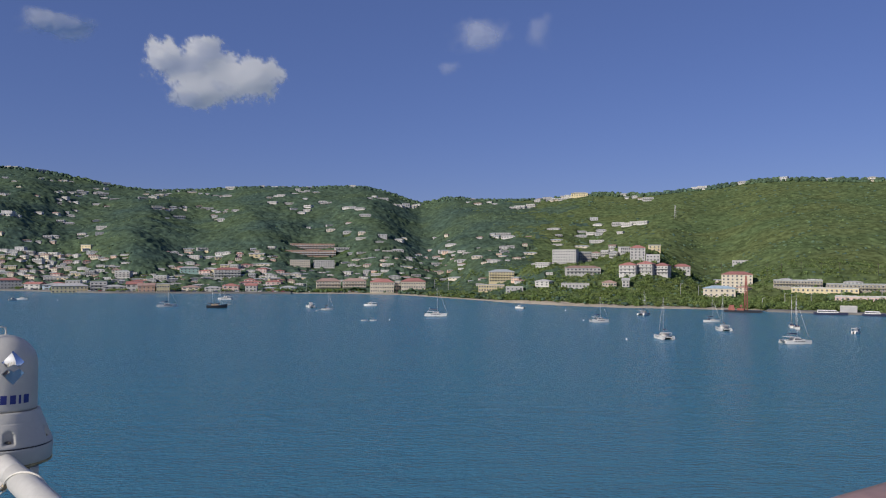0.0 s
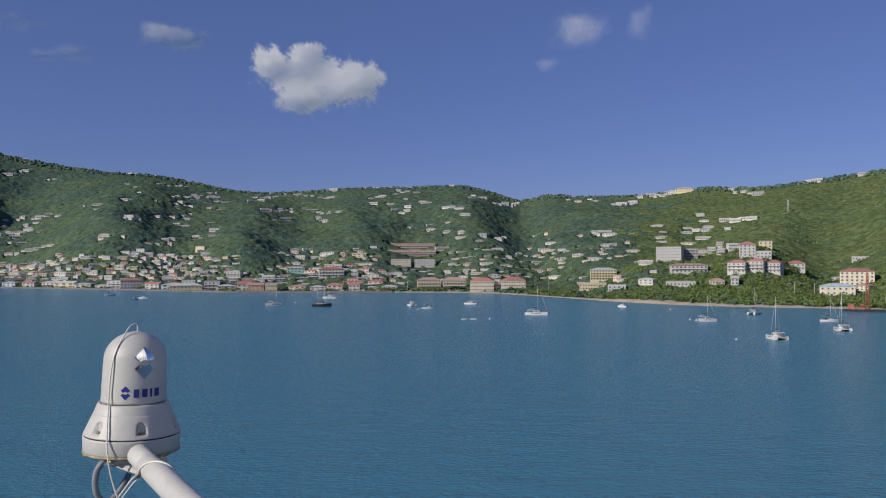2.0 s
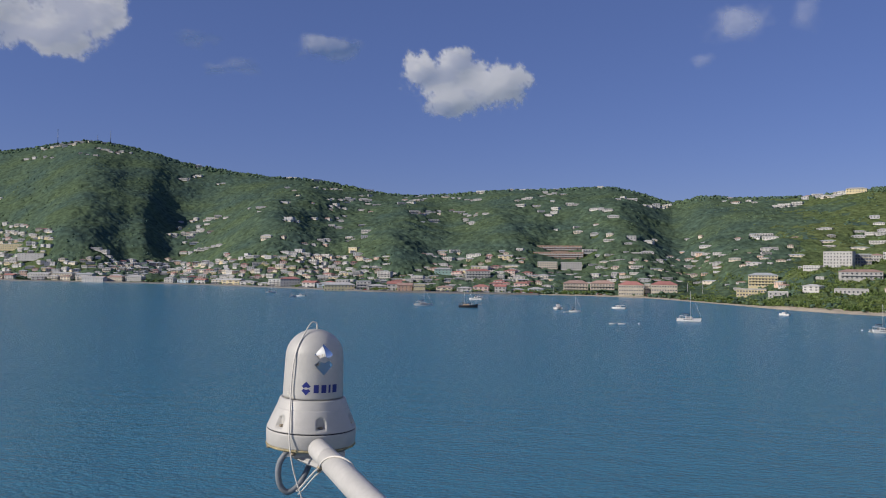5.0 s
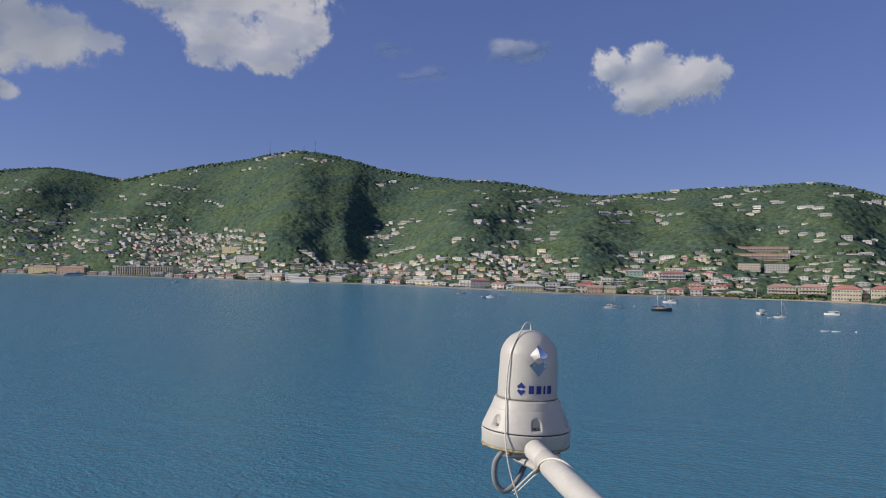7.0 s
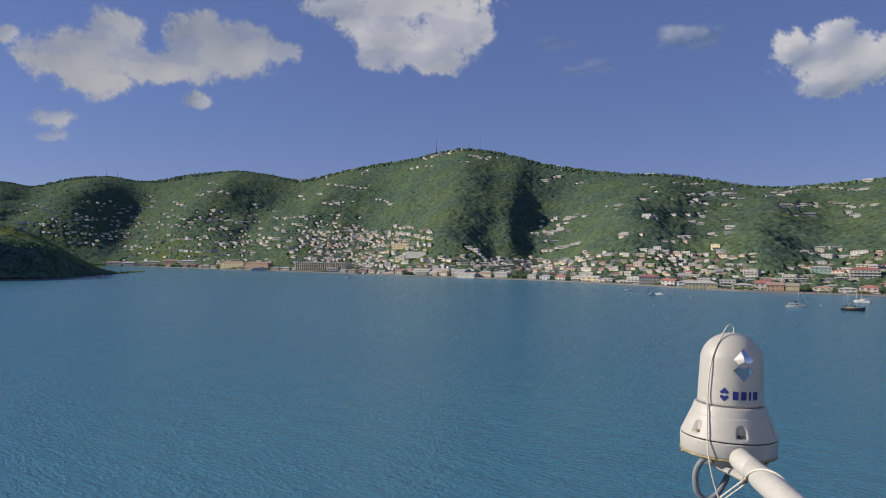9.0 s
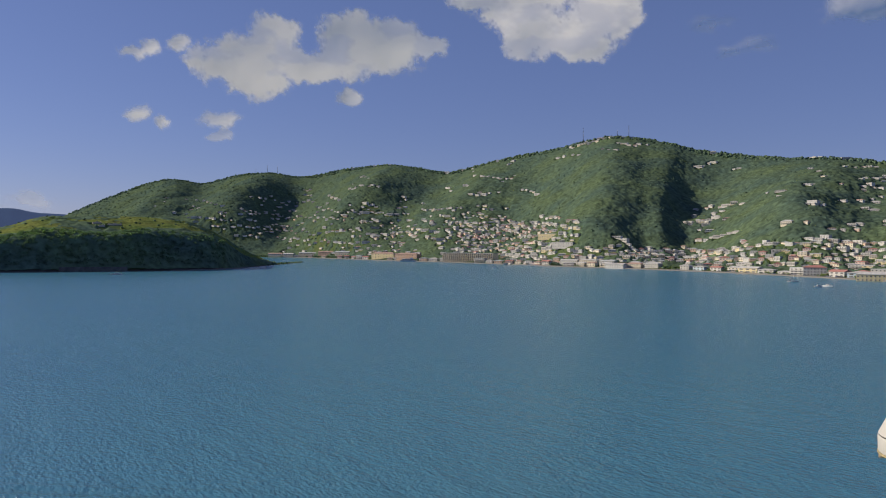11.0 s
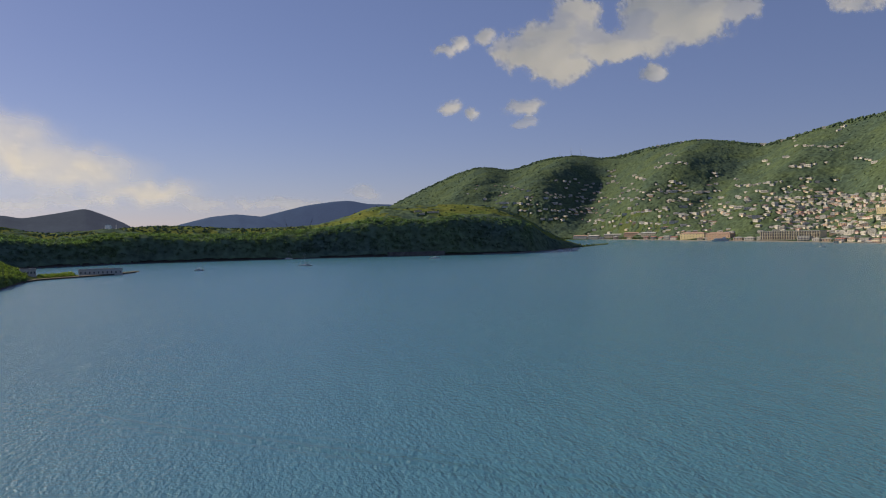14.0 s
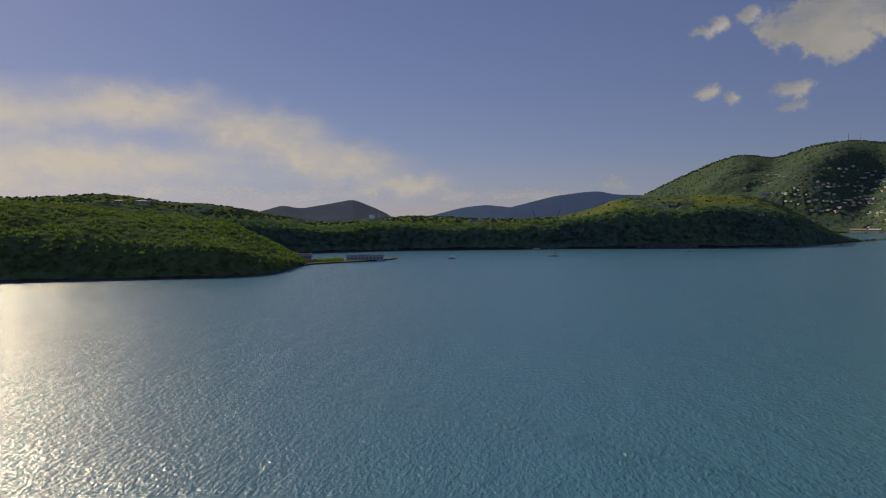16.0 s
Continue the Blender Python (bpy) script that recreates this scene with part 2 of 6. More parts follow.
def part(name, bm, mat, parent, label="", shade=False):
    """Links a bmesh as one mesh under a thing or part."""
    me = bpy.data.meshes.new(name)
    if shade:
        for f in bm.faces:
            f.smooth = True
    bm.to_mesh(me)
    bm.free()
    for m in mat if isinstance(mat, (list, tuple)) else [mat]:
        me.materials.append(m)
    ob = new(name, me)
    ob.parent = parent
    return tagged(ob, label)


def thing(name, label, category, m=None, group="", kind=""):
    ob = new(name)
    ob.empty_display_size = 0.2
    if m is not None:
        ob.matrix_basis = m
    return tagged(ob, label, category, group, kind)


def box(bm, x0, x1, y0, y1, z0, z1, mat=0):
    v = [bm.verts.new(p) for p in ((x0, y0, z0), (x1, y0, z0), (x1, y1, z0), (x0, y1, z0), (x0, y0, z1), (x1, y0, z1), (x1, y1, z1), (x0, y1, z1))]
    for f in ((3, 2, 1, 0), (4, 5, 6, 7), (0, 1, 5, 4), (1, 2, 6, 5), (2, 3, 7, 6), (3, 0, 4, 7)):
        bm.faces.new([v[i] for i in f]).material_index = mat


def boxes(*args):
    bm = bmesh.new()
    for a in args:
        box(bm, *a)
    return bm


def tube(points, radius, sides=8, bm=None, mat=0, closed_ends=True):
    """A round bar along points; radius a number, or one for each point."""
    bm = bm or bmesh.new()
    pts = [Vector(p) for p in points]
    rad = radius if isinstance(radius, (list, tuple)) else [radius] * len(pts)
    rings, side = [], None
    for i, p in enumerate(pts):
        d = (pts[min(i + 1, len(pts) - 1)] - pts[max(i - 1, 0)]).normalized()
        if side is None:
            side = d.orthogonal().normalized()
        side = (side - d * side.dot(d)).normalized()
        up = d.cross(side)
        rings.append([bm.verts.new(p + (side * math.cos(a) + up * math.sin(a)) * rad[i]) for a in (2 * math.pi * k / sides for k in range(sides))])
    for a, b in zip(rings, rings[1:]):
        for k in range(sides):
            f = bm.faces.new((a[k], a[(k + 1) % sides], b[(k + 1) % sides], b[k]))
            f.material_index, f.smooth = mat, True
    if closed_ends:
        bm.faces.new(rings[0][::-1]).material_index = mat
        bm.faces.new(rings[-1]).material_index = mat
    return bm


def lathe(profile, sides=48, bm=None):
    """A turned body from (radius, z) pairs."""
    bm = bm or bmesh.new()
    rings = [[bm.verts.new((r * math.cos(a), r * math.sin(a), z)) for a in (2 * math.pi * k / sides for k in range(sides))] for r, z in profile]
    for a, b in zip(rings, rings[1:]):
        for k in range(sides):
            bm.faces.new((a[k], a[(k + 1) % sides], b[(k + 1) % sides], b[k])).smooth = True
    bm.faces.new(rings[0][::-1])
    bm.faces.new(rings[-1])
    return bm


def curve_points(pts, n=24):
    """A smooth run through the points."""
    p = [Vector(q) for q in pts]
    p = [p[0] * 2 - p[1]] + p + [p[-1] * 2 - p[-2]]
    out = []
    for i in range(1, len(p) - 2):
        for k in range(n):
            u = k / n
            out.append(0.5 * (2 * p[i] + (p[i + 1] - p[i - 1]) * u + (2 * p[i - 1] - 5 * p[i] + 4 * p[i + 1] - p[i + 2]) * u * u
                              + (3 * p[i] - p[i - 1] - 3 * p[i + 1] + p[i + 2]) * u ** 3))
    return out + [p[-2]]


def at_bearing(b, r, z=0.0):
    return (-math.sin(radians(b)) * r, math.cos(radians(b)) * r, z)


def track(*pairs, blur=0.8):
    """A smooth line of values over the bearing, from pairs."""
    bs, vs = np.array([p[0] for p in pairs]), np.array([p[1] for p in pairs])

    def line(b):
        b = np.asarray(b, float)
        return (np.interp(b - blur, bs, vs) + 2 * np.interp(b, bs, vs) + np.interp(b + blur, bs, vs)) / 4
    return line

# ---- the land: shore, slope and ridge by the bearing from the ship ----
SHORE = track((-80, 520), (-45, 600), (-30, 630), (-24, 638), (-18.6, 648), (-12.9, 650), (-8.9, 668), (-4.8, 711), (-0.7, 785), (3.5, 874), (8, 905), (16, 925),
              (23, 960), (28.4, 1070), (34.6, 1228), (40.2, 1366), (46, 1500), (54.5, 1880), (59.8, 2160), (65, 2650), (75, 2900), (100, 3000))
RIDGE_AT = track((-80, 1350), (-30, 1450), (-10, 1650), (2, 1850), (16, 2000), (30, 2200), (42, 2500), (55, 3050), (65, 3650), (73, 4100), (80, 4350), (100, 4400))
RIDGE_UP = track((-80, 5.0), (-45, 5.2), (-29.6, 5.5), (-24, 5.82), (-21.2, 5.74), (-18.6, 5.36), (-14.8, 4.97), (-10.5, 5.12), (-7.2, 4.67), (-3.1, 4.64),
                 (-0.2, 4.89), (1.6, 4.3), (3.9, 5.15), (6, 5.62), (8.4, 5.5), (14.4, 5.36), (16.7, 5.14), (20, 4.93), (22.2, 5.05), (25, 5.6), (27.7, 6.03),
                 (30.9, 6.09), (33.3, 6.42), (36.5, 6.86), (38.7, 7.53), (40.6, 7.83), (42.2, 8.06), (43.9, 7.76), (46.4, 7.1), (48.5, 6.8), (51.6, 6.1),
                 (54.1, 5.42), (56.4, 5.83), (58.5, 6.06), (61.7, 5.66), (64.6, 4.95), (67.1, 5.33), (69.6, 5.0), (71.6, 4.25), (73.3, 4.74),
                 (74.9, 4.43), (77.6, 3.28), (80, 2.12), (82.5, 1.0), (90, 0.4))
# spurs that run down the slope: bearing at the foot, at the top, height in metres, half width in degrees
SPURS = ((-15.0, -17.0, 14, 2.8), (-18.0, -20.5, -12, 3.0), (-25, -24, 10, 4.0), (-9.5, -12.5, -11, 2.6), (-3.0, -3.5, 14, 3.2), (0.0, 1.6, -17, 1.7), (3.6, 5.2, 21, 2.6),
         (14.0, 12.5, 15, 3.0), (18.0, 17.0, -12, 2.4), (22.4, 20.5, 21, 2.8), (26.6, 24.5, -9, 2.6), (31.0, 29.2, 38, 3.4), (39.6, 34.8, -42, 2.7),
         (38.6, 38.4, 17, 0.9), (44.6, 41.6, 54, 3.2), (50.5, 47.5, -22, 2.4), (57.0, 50.5, 44, 2.6), (60.2, 54.6, -40, 2.2), (64.5, 57.6, 95, 2.8), (67.0, 63.6, -36, 1.9),
         (72.0, 66.4, 110, 2.8), (76.5, 72.6, 90, 2.6))
TREE_TOP = 4.4


def mainland(b, r):
    """Height of the mainland over the water at a bearing and distance."""
    b, r = np.asarray(b, float), np.asarray(r, float)
    s0, d0 = SHORE(b), RIDGE_AT(b)
    top = EYE + d0 * np.tan(np.radians(RIDGE_UP(b))) - TREE_TOP
    s = (r - s0) / (d0 - s0)
    u = np.clip((s - 0.1) / 0.9, 0, 1)
    rise = 0.018 * np.clip(s / 0.1, 0, 1) + 0.982 * (0.55 * u + 0.45 * u ** 1.7)
    h = top * rise
    mid = np.clip(s, 0, 1)
    mid = mid ** 0.8 * (1 - mid) * 3.6 * smooth(s, 0.05, 0.22)
    for foot, head, amp, width in SPURS:
        u = np.clip(s, 0, 1)
        c = foot + (head - foot) * u + 2.2 * (fbm(u * 3.5 + foot, u * 0 + head, 17, 3) - 0.5)
        q = np.abs(b - c) / (width * (1.25 - 0.4 * u))
        h = h + amp * mid * np.exp(-q ** 1.8) * (0.7 + 0.6 * fbm(u * 2.5 + head, u * 0 + foot, 18, 2))
    x, y = -np.sin(np.radians(b)) * r, np.cos(np.radians(b)) * r
    h = h + mid * (8 + 12 * smooth(b, -8, 8)) * (fbm((x + 0.5 * y) * 0.0042, y * 0.003, 3) - 0.5) * 2 + mid * 9 * (fbm(x * 0.012, y * 0.012, 9) - 0.5) * 2
    # the knoll with the white hotel over the beach
    h = h + 30 * np.exp(-((b + 11.5) / 6.0) ** 4 - ((r - 850) / 95) ** 2)
    h = np.where(s > 1, top - (r - d0) * 0.35, h)
    return np.where(s < 0, np.maximum(-6.0, (r - s0) * 0.12), np.maximum(h, 1.2 * np.clip(s * 40, 0, 1)))


H_SHORE = track((60, 2100), (64.6, 1850), (65.7, 1640), (66.6, 1560), (68.3, 1390), (70, 1270), (72, 1225), (76, 1195), (84, 1190), (94, 1185), (98, 1190), (110, 1080), (120, 1000), (150, 950))
H_RIDGE = track((60, 2200), (64.6, 1960), (65.7, 1780), (67.5, 1640), (70, 1540), (76, 1460), (82, 1440), (90, 1380), (98, 1380), (107, 1340), (124, 1300), (150, 1300))
H_UP = track((60, -1.4), (64.9, -1.36), (65.7, -1.22), (67.8, -0.66), (69.5, 0.30), (70.8, 1.26), (72.9, 1.93), (75.9, 2.16), (79.7, 1.99), (81.6, 2.1), (83.6, 1.34), (85.6, 0.76),
             (89.7, 0.6), (93.8, 0.76), (96.3, 0.95), (98.3, 0.85), (101, 0.62), (103.6, 0.55), (106.8, 1.1), (108.4, 1.48), (110.7, 1.81), (113.7, 2.01), (116, 2.39),
             (118, 2.64), (120.7, 2.4), (124, 2.3), (135, 2.6), (150, 2.0))


def ridge_land(b, r, shore, ridge, up, tree, bank, seed, depth):
    b, r = np.asarray(b, float), np.asarray(r, float)
    s0, d0 = shore(b), ridge(b)
    top = np.maximum(EYE + d0 * np.tan(np.radians(up(b))) - tree, 0.4)
    s = (r - s0) / (d0 - s0)
    u = np.clip(s, 0, 1)
    x, y = -np.sin(np.radians(b)) * r, np.cos(np.radians(b)) * r
    h = top * (bank * smooth(u, -0.02, 0.1 + 0.22 * fbm(x * 0.014, y * 0.014, seed + 3, 3)) + (1 - bank) * (1 - (1 - u) ** 1.25))
    h = h + u * (1 - u) * np.minimum(top, 45) * 0.9 * (fbm(x * 0.011, y * 0.011, seed) - 0.5) * 2
    back = np.clip((r - d0) / depth, 0, 1)
    h = np.where(s > 1, top * (1 - back ** 1.6) - 5 * back, h)
    return np.where(s < 0, np.maximum(-5.0, (r - s0) * 0.25), np.maximum(h, 0.6 * np.clip(s * 30, 0, 1) - 5 * back))


def island(b, r):
    return ridge_land(b, r, H_SHORE, H_RIDGE, H_UP, 4.5, 0.5, 21, 260.0)


N_SHORE = track((97.8, 905), (98.4, 850), (101, 815), (103.5, 790), (104.9, 765), (105.5, 690), (106.5, 625), (110, 597), (115.6, 604), (124, 630), (140, 640), (160, 600))
N_RIDGE = track((97.8, 920), (98.4, 885), (101, 862), (103.5, 845), (104.9, 830), (107, 800), (110, 800), (116, 830), (124, 860), (140, 880), (160, 850))
N_UP = track((97.8, -2.2), (98.4, -2.25), (101, -2.3), (103, -2.3), (104.2, -2.1), (104.9, -1.95), (106.0, -1.3), (106.9, -0.8), (108, -0.25), (108.8, 0.2), (109.7, 0.55), (110.7, 0.82), (113, 1.15),
             (115.5, 1.43), (119.7, 1.88), (124, 2.1), (132, 2.4), (145, 2.0), (160, 1.0))


def headland(b, r):
    return ridge_land(b, r, N_SHORE, N_RIDGE, N_UP, 3.0, 0.38, 33, 170.0)


def polar_sheet(name, height, b0, b1, nb, near, far, nr, mats, label, category, power=1.0, sand_to=999.0, edge=15.0):
    bs = np.linspace(b0, b1, nb)
    us = np.linspace(0, 1, nr) ** power
    bb, uu = np.meshgrid(bs, us, indexing="ij")
    lo, hi = near(bs)[:, None] - 25, far(bs)[:, None]
    rr = lo + (hi - lo) * uu
    z = height(bb, rr)
    v = np.stack([-np.sin(np.radians(bb)) * rr, np.cos(np.radians(bb)) * rr, z], -1).reshape(-1, 3)
    i = (np.arange(nb - 1)[:, None] * nr + np.arange(nr - 1)[None]).ravel()
    f = np.stack([i, i + 1, i + nr + 1, i + nr], -1)
    # beach and rock along the water's edge
    rel = (rr - near(bs)[:, None]).reshape(-1)[i]
    idx = np.where((rel < edge) & (bb.reshape(-1)[i] < sand_to), 1, 0) if len(mats) > 1 else None
    ob = new(name, mesh_from(name, v, f, mats, True, idx))
    return tagged(ob, label, category, kind="structure")


polar_sheet("ground_mainland", mainland, -80, 88, 900, SHORE, lambda b: RIDGE_AT(b) + 300, 150, [SOIL, SAND], "steep green hillside rising from the harbour shore", "hillside", 1.2, 11.0)
polar_sheet("ground_island", island, 64.6, 150, 420, H_SHORE, lambda b: H_RIDGE(b) + 300, 60, [SOIL, ROCK], "low wooded island ridge across the harbour", "island", edge=4.0)
polar_sheet("ground_headland", headland, 97.8, 160, 360, N_SHORE, lambda b: N_RIDGE(b) + 190, 60, [SOIL, ROCK], "scrub-covered headland with a flat quay spit", "headland", edge=4.0)


def far_hill(name, label, pairs, r, depth, mat=None):
    up = track(*pairs, blur=0.35)
    b0, b1 = pairs[0][0], pairs[-1][0]

    def height(b, rr):
        top = np.maximum(EYE + r * np.tan(np.radians(up(b))), 0)
        s = np.clip((rr - (r - depth)) / depth, 0, 1)
        spur = (fbm(b * 0.9, rr * 0.002, 5) - 0.5) * 60 * s * (1 - s)
        return top * s ** 0.9 + spur - np.clip(rr - r, 0, None) * 0.4
    ob = polar_sheet(name, height, b0, b1, 160, lambda b: 0 * b + r - depth, lambda b: 0 * b + r + 120, 24, [mat or FAR_HAZE_WOODS], label, "hill")
    return ob


# far hills, their haze painted in by the glowing blue material
far_hill("backdrop_hill_west", "distant hill with a rounded summit, haze blue in its colour", ((97.0, -0.5), (98.3, 0.91), (99.6, 1.54), (101, 2.1), (102.8, 1.77), (104.8, 1.46), (106, 1.71), (107.2, 1.39), (110, 0.6), (113, -0.5)), 4300.0, 700.0, WEST_HAZE_WOODS)
far_hill("backdrop_hill_middle", "distant wooded hill, haze paleness in its colour", ((86.8, -0.3), (88.4, 0.96), (89.3, 1.34), (91.3, 1.57), (93, 1.4), (94.2, 1.11), (97, 0.4), (99, -0.3)), 3900.0, 600.0)
far_hill("backdrop_hill_far", "far mountain ridge, blue haze in its colour", ((79, 1.9), (80, 2.08), (82, 2.16), (83.2, 2.43), (84.3, 2.38), (86.4, 2.12), (88.8, 1.54), (90.5, 1.15), (94, 0.3), (97, -0.4)), 4750.0, 300.0)

# the harbour: one sheet out to the horizon
wr = np.concatenate([[0.0], np.geomspace(20, 14000, 40)])
wa = np.linspace(0, 2 * np.pi, 97)[:-1]
wv = [(0, 0, 0)] + [(r * math.cos(a), r * math.sin(a), 0) for r in wr[1:] for a in wa]
bmw = bmesh.new()
wverts = [bmw.verts.new(p) for p in wv]
for k in range(96):
    bmw.faces.new((wverts[0], wverts[1 + k], wverts[1 + (k + 1) % 96]))
for j in range(len(wr) - 2):
    for k in range(96):
        a, c = 1 + j * 96, 1 + (j + 1) * 96
        bmw.faces.new((wverts[a + k], wverts[c + k], wverts[c + (k + 1) % 96], wverts[a + (k + 1) % 96]))
water_me = bpy.data.meshes.new("water")
bmw.to_mesh(water_me)
bmw.free()
water_me.materials.append(WATER)
tagged(new("water", water_me), "rippled teal-blue harbour water", "water", kind="structure")

# ---- plan of the buildings on the slopes ----
CLEAR = []  # x, y, radius to keep free of trees


# angles of the mainland's ground over the eye's level, by bearing and share of the way to the ridge
TAB_B = np.linspace(-36, 84, 481)
TAB_R = SHORE(TAB_B)[:, None] + (RIDGE_AT(TAB_B) - SHORE(TAB_B))[:, None] * np.linspace(0, 1, 180)[None]
TAB_H = mainland(np.repeat(TAB_B[:, None], 180, 1), TAB_R)
TAB_UP = np.degrees(np.arctan2(TAB_H - EYE, TAB_R))


def on_slope(land, near, far, b, up, steps=180):
    """Distance at which the ground at a bearing rises to an angle over the eye's level."""
    if land is mainland:
        e = TAB_UP[int(round((b + 36) * 4))]
        i = int(np.argmax(e >= up)) if (e >= up).any() else steps - 1
        return float(near(b)) + (float(far(b)) - float(near(b))) * i / (steps - 1)
    r = np.linspace(float(near(b)), float(far(b)), steps)
    e = np.degrees(np.arctan2(land(np.full(steps, b), r) - EYE, r))
    i = int(np.argmax(e >= up)) if (e >= up).any() else steps - 1
    return r[i]


def stand(land, b, r, turn=0.0, scale=(1, 1, 1), sink=0.0):
    x, y, _ = at_bearing(b, r)
    z = float(land(np.array([b]), np.array([r]))[0])
    return pose(x, y, z - sink, 0, 0, b + turn) @ Matrix.Diagonal((*scale, 1))


def wall_box(w, d, h, deep=5.0):
    return boxes((-w / 2, w / 2, -d / 2, d / 2, -deep, h))


def roof_mesh(kind, w, d, z, rise, over=0.6):
    bm = bmesh.new()
    x, y, t = w / 2 + over, d / 2 + over, 0.25
    if kind == "flat":
        box(bm, -x + over - 0.15, x - over + 0.15, -y + over - 0.15, y - over + 0.15, z, z + 0.35)
        for a in ((-w / 2, w / 2, -d / 2, -d / 2 + 0.3), (-w / 2, w / 2, d / 2 - 0.3, d / 2), (-w / 2, -w / 2 + 0.3, -d / 2 + 0.3, d / 2 - 0.3), (w / 2 - 0.3, w / 2, -d / 2 + 0.3, d / 2 - 0.3)):
            box(bm, *a, z + 0.35, z + 0.95)
        return bm
    inset = (y if kind == "hip" else 0.0)
    inset = min(inset, x * 0.9)
    low = [bm.verts.new(p) for p in ((-x, -y, z), (x, -y, z), (x, y, z), (-x, y, z))]
    eave = [bm.verts.new((v.co.x, v.co.y, z + t)) for v in low]
    a, b = bm.verts.new((-x + inset, 0, z + rise)), bm.verts.new((x - inset, 0, z + rise))
    bm.faces.new(low[::-1])
    for i in range(4):
        bm.faces.new((low[i], low[(i + 1) % 4], eave[(i + 1) % 4], eave[i]))
    bm.faces.new((eave[0], eave[1], b, a))
    bm.faces.new((eave[2], eave[3], a, b))
    bm.faces.new((eave[1], eave[2], b))
    bm.faces.new((eave[3], eave[0], a))
    return bm


WINDOWS = {}


def window_mesh(w, h):
    """A glazed pane in a frame with a sill, its back on the wall at y = 0."""
    key = (round(w, 2), round(h, 2))
    if key not in WINDOWS:
        bm = boxes((-w / 2, w / 2, -0.04, 0.02, 0, h, 1))
        f = min(0.14, w * 0.1)
        for a in ((-w / 2 - f, -w / 2, -0.12, 0.02, -f, h + f), (w / 2, w / 2 + f, -0.12, 0.02, -f, h + f), (-w / 2, w / 2, -0.12, 0.02, h, h + f), (-w / 2, w / 2, -0.2, 0.02, -f, 0)):
            box(bm, *a)
        me = bpy.data.meshes.new("window")
        bm.to_mesh(me)
        bm.free()
        me.materials.append(TRIM)
        me.materials.append(GLASS)
        WINDOWS[key] = me
    return WINDOWS[key]


def add_windows(parent, w, d, storeys, bays, floor_h, side_bays=0, base=0.0, ww=1.5, wh=1.5, name="window"):
    me = window_mesh(ww, wh)
    for s in range(storeys):
        z = base + s * floor_h + 0.3 * floor_h
        for k in range(bays):
            ob = new(name, me)
            ob.parent, ob.location = parent, (-w / 2 + (k + 0.5) * w / bays, -d / 2 - 0.003, z)
        for k in range(side_bays):
            ob = new(name, me)
            ob.parent, ob.location, ob.rotation_euler = parent, (-w / 2 - 0.003, -d / 2 + (k + 0.5) * d / side_bays, z), (0, 0, radians(-90))


def top_mesh(name, bm, mat, label, category, m, group=""):
    me = bpy.data.meshes.new(name)
    bm.to_mesh(me)
    bm.free()
    me.materials.append(mat)
    ob = new(name, me)
    ob.matrix_basis = m
    return tagged(ob, label, category, group)


def building(name, label, category, m, w, d, floors, floor_h, bays, side, wall, roof_kind, roof, rise=2.4, balcony=False, ww=1.5, wh=1.5, group="", deep=5.0):
    h = floors * floor_h
    ob = top_mesh(name, wall_box(w, d, h, deep), PAINT[wall], label, category, m, group)
    part("roof", roof_mesh(roof_kind, w, d, h + 0.004, rise), ROOF[roof], ob)
    add_windows(ob, w, d, floors, bays, floor_h, side, 0.0, ww, wh)
    if balcony:
        for s in range(1, floors):
            bm = boxes((-w / 2 + 0.3, w / 2 - 0.3, -d / 2 - 1.5, -d / 2 - 0.004, s * floor_h - 0.12, s * floor_h + 0.06))
            box(bm, -w / 2 + 0.3, w / 2 - 0.3, -d / 2 - 1.5, -d / 2 - 1.42, s * floor_h + 0.06, s * floor_h + 0.95)
            part("balcony", bm, PAINT[wall if wall in ("grey", "tan", "yellow", "drab") else "white"], ob)
    return ob


# kinds of small house: label, width, depth, floors, bays, side windows, wall, roof form, roof, balcony
KINDS = (
    ("white two-storey house with a white hip roof on the slope", 13, 9, 2, 3, 1, "white", "hip", "white", False),
    ("white flat-roofed villa with a balcony among trees", 16, 9, 2, 3, 1, "white", "flat", "white", True),
    ("cream house with a rusty red hip roof", 12, 9, 2, 3, 1, "cream", "hip", "rust", False),
    ("white house with a red gable roof", 11, 8, 2, 3, 1, "white", "gable", "red", False),
    ("small white cottage with a grey gable roof", 10, 7, 1, 3, 1, "white", "gable", "grey", False),
    ("peach-coloured house with a grey hip roof", 12, 9, 2, 3, 1, "peach", "hip", "grey", False),
    ("white three-storey apartment house with balconies", 17, 10, 3, 4, 1, "white", "flat", "grey", True),
    ("cream villa with a white hip roof", 14, 9, 2, 3, 1, "cream", "hip", "white", True),
    ("pale grey concrete house with a flat roof", 13, 9, 2, 3, 0, "grey", "flat", "grey", False),
    ("yellow house with a white gable roof", 11, 8, 2, 3, 1, "yellow", "gable", "white", False),
    ("pink house with a red hip roof", 12, 9, 2, 3, 1, "pink", "hip", "red", False),
    ("pale blue house with a white hip roof", 12, 8, 2, 3, 0, "blue", "hip", "white", False),
    ("long low white bungalow with a pale hip roof", 18, 9, 1, 5, 1, "white", "hip", "white", False),
    ("low cream bungalow with a grey hip roof", 16, 9, 1, 4, 1, "cream", "hip", "grey", False),
    ("wide white villa with a long balcony and flat roof", 22, 10, 2, 6, 1, "white", "flat", "white", True),
    ("low white bungalow with a dull red hip roof", 16, 9, 1, 4, 1, "white", "hip", "rust", False),
)
TEMPLATES = {}
PLOTS, HOUSES = [], []
dice = random.Random(11)


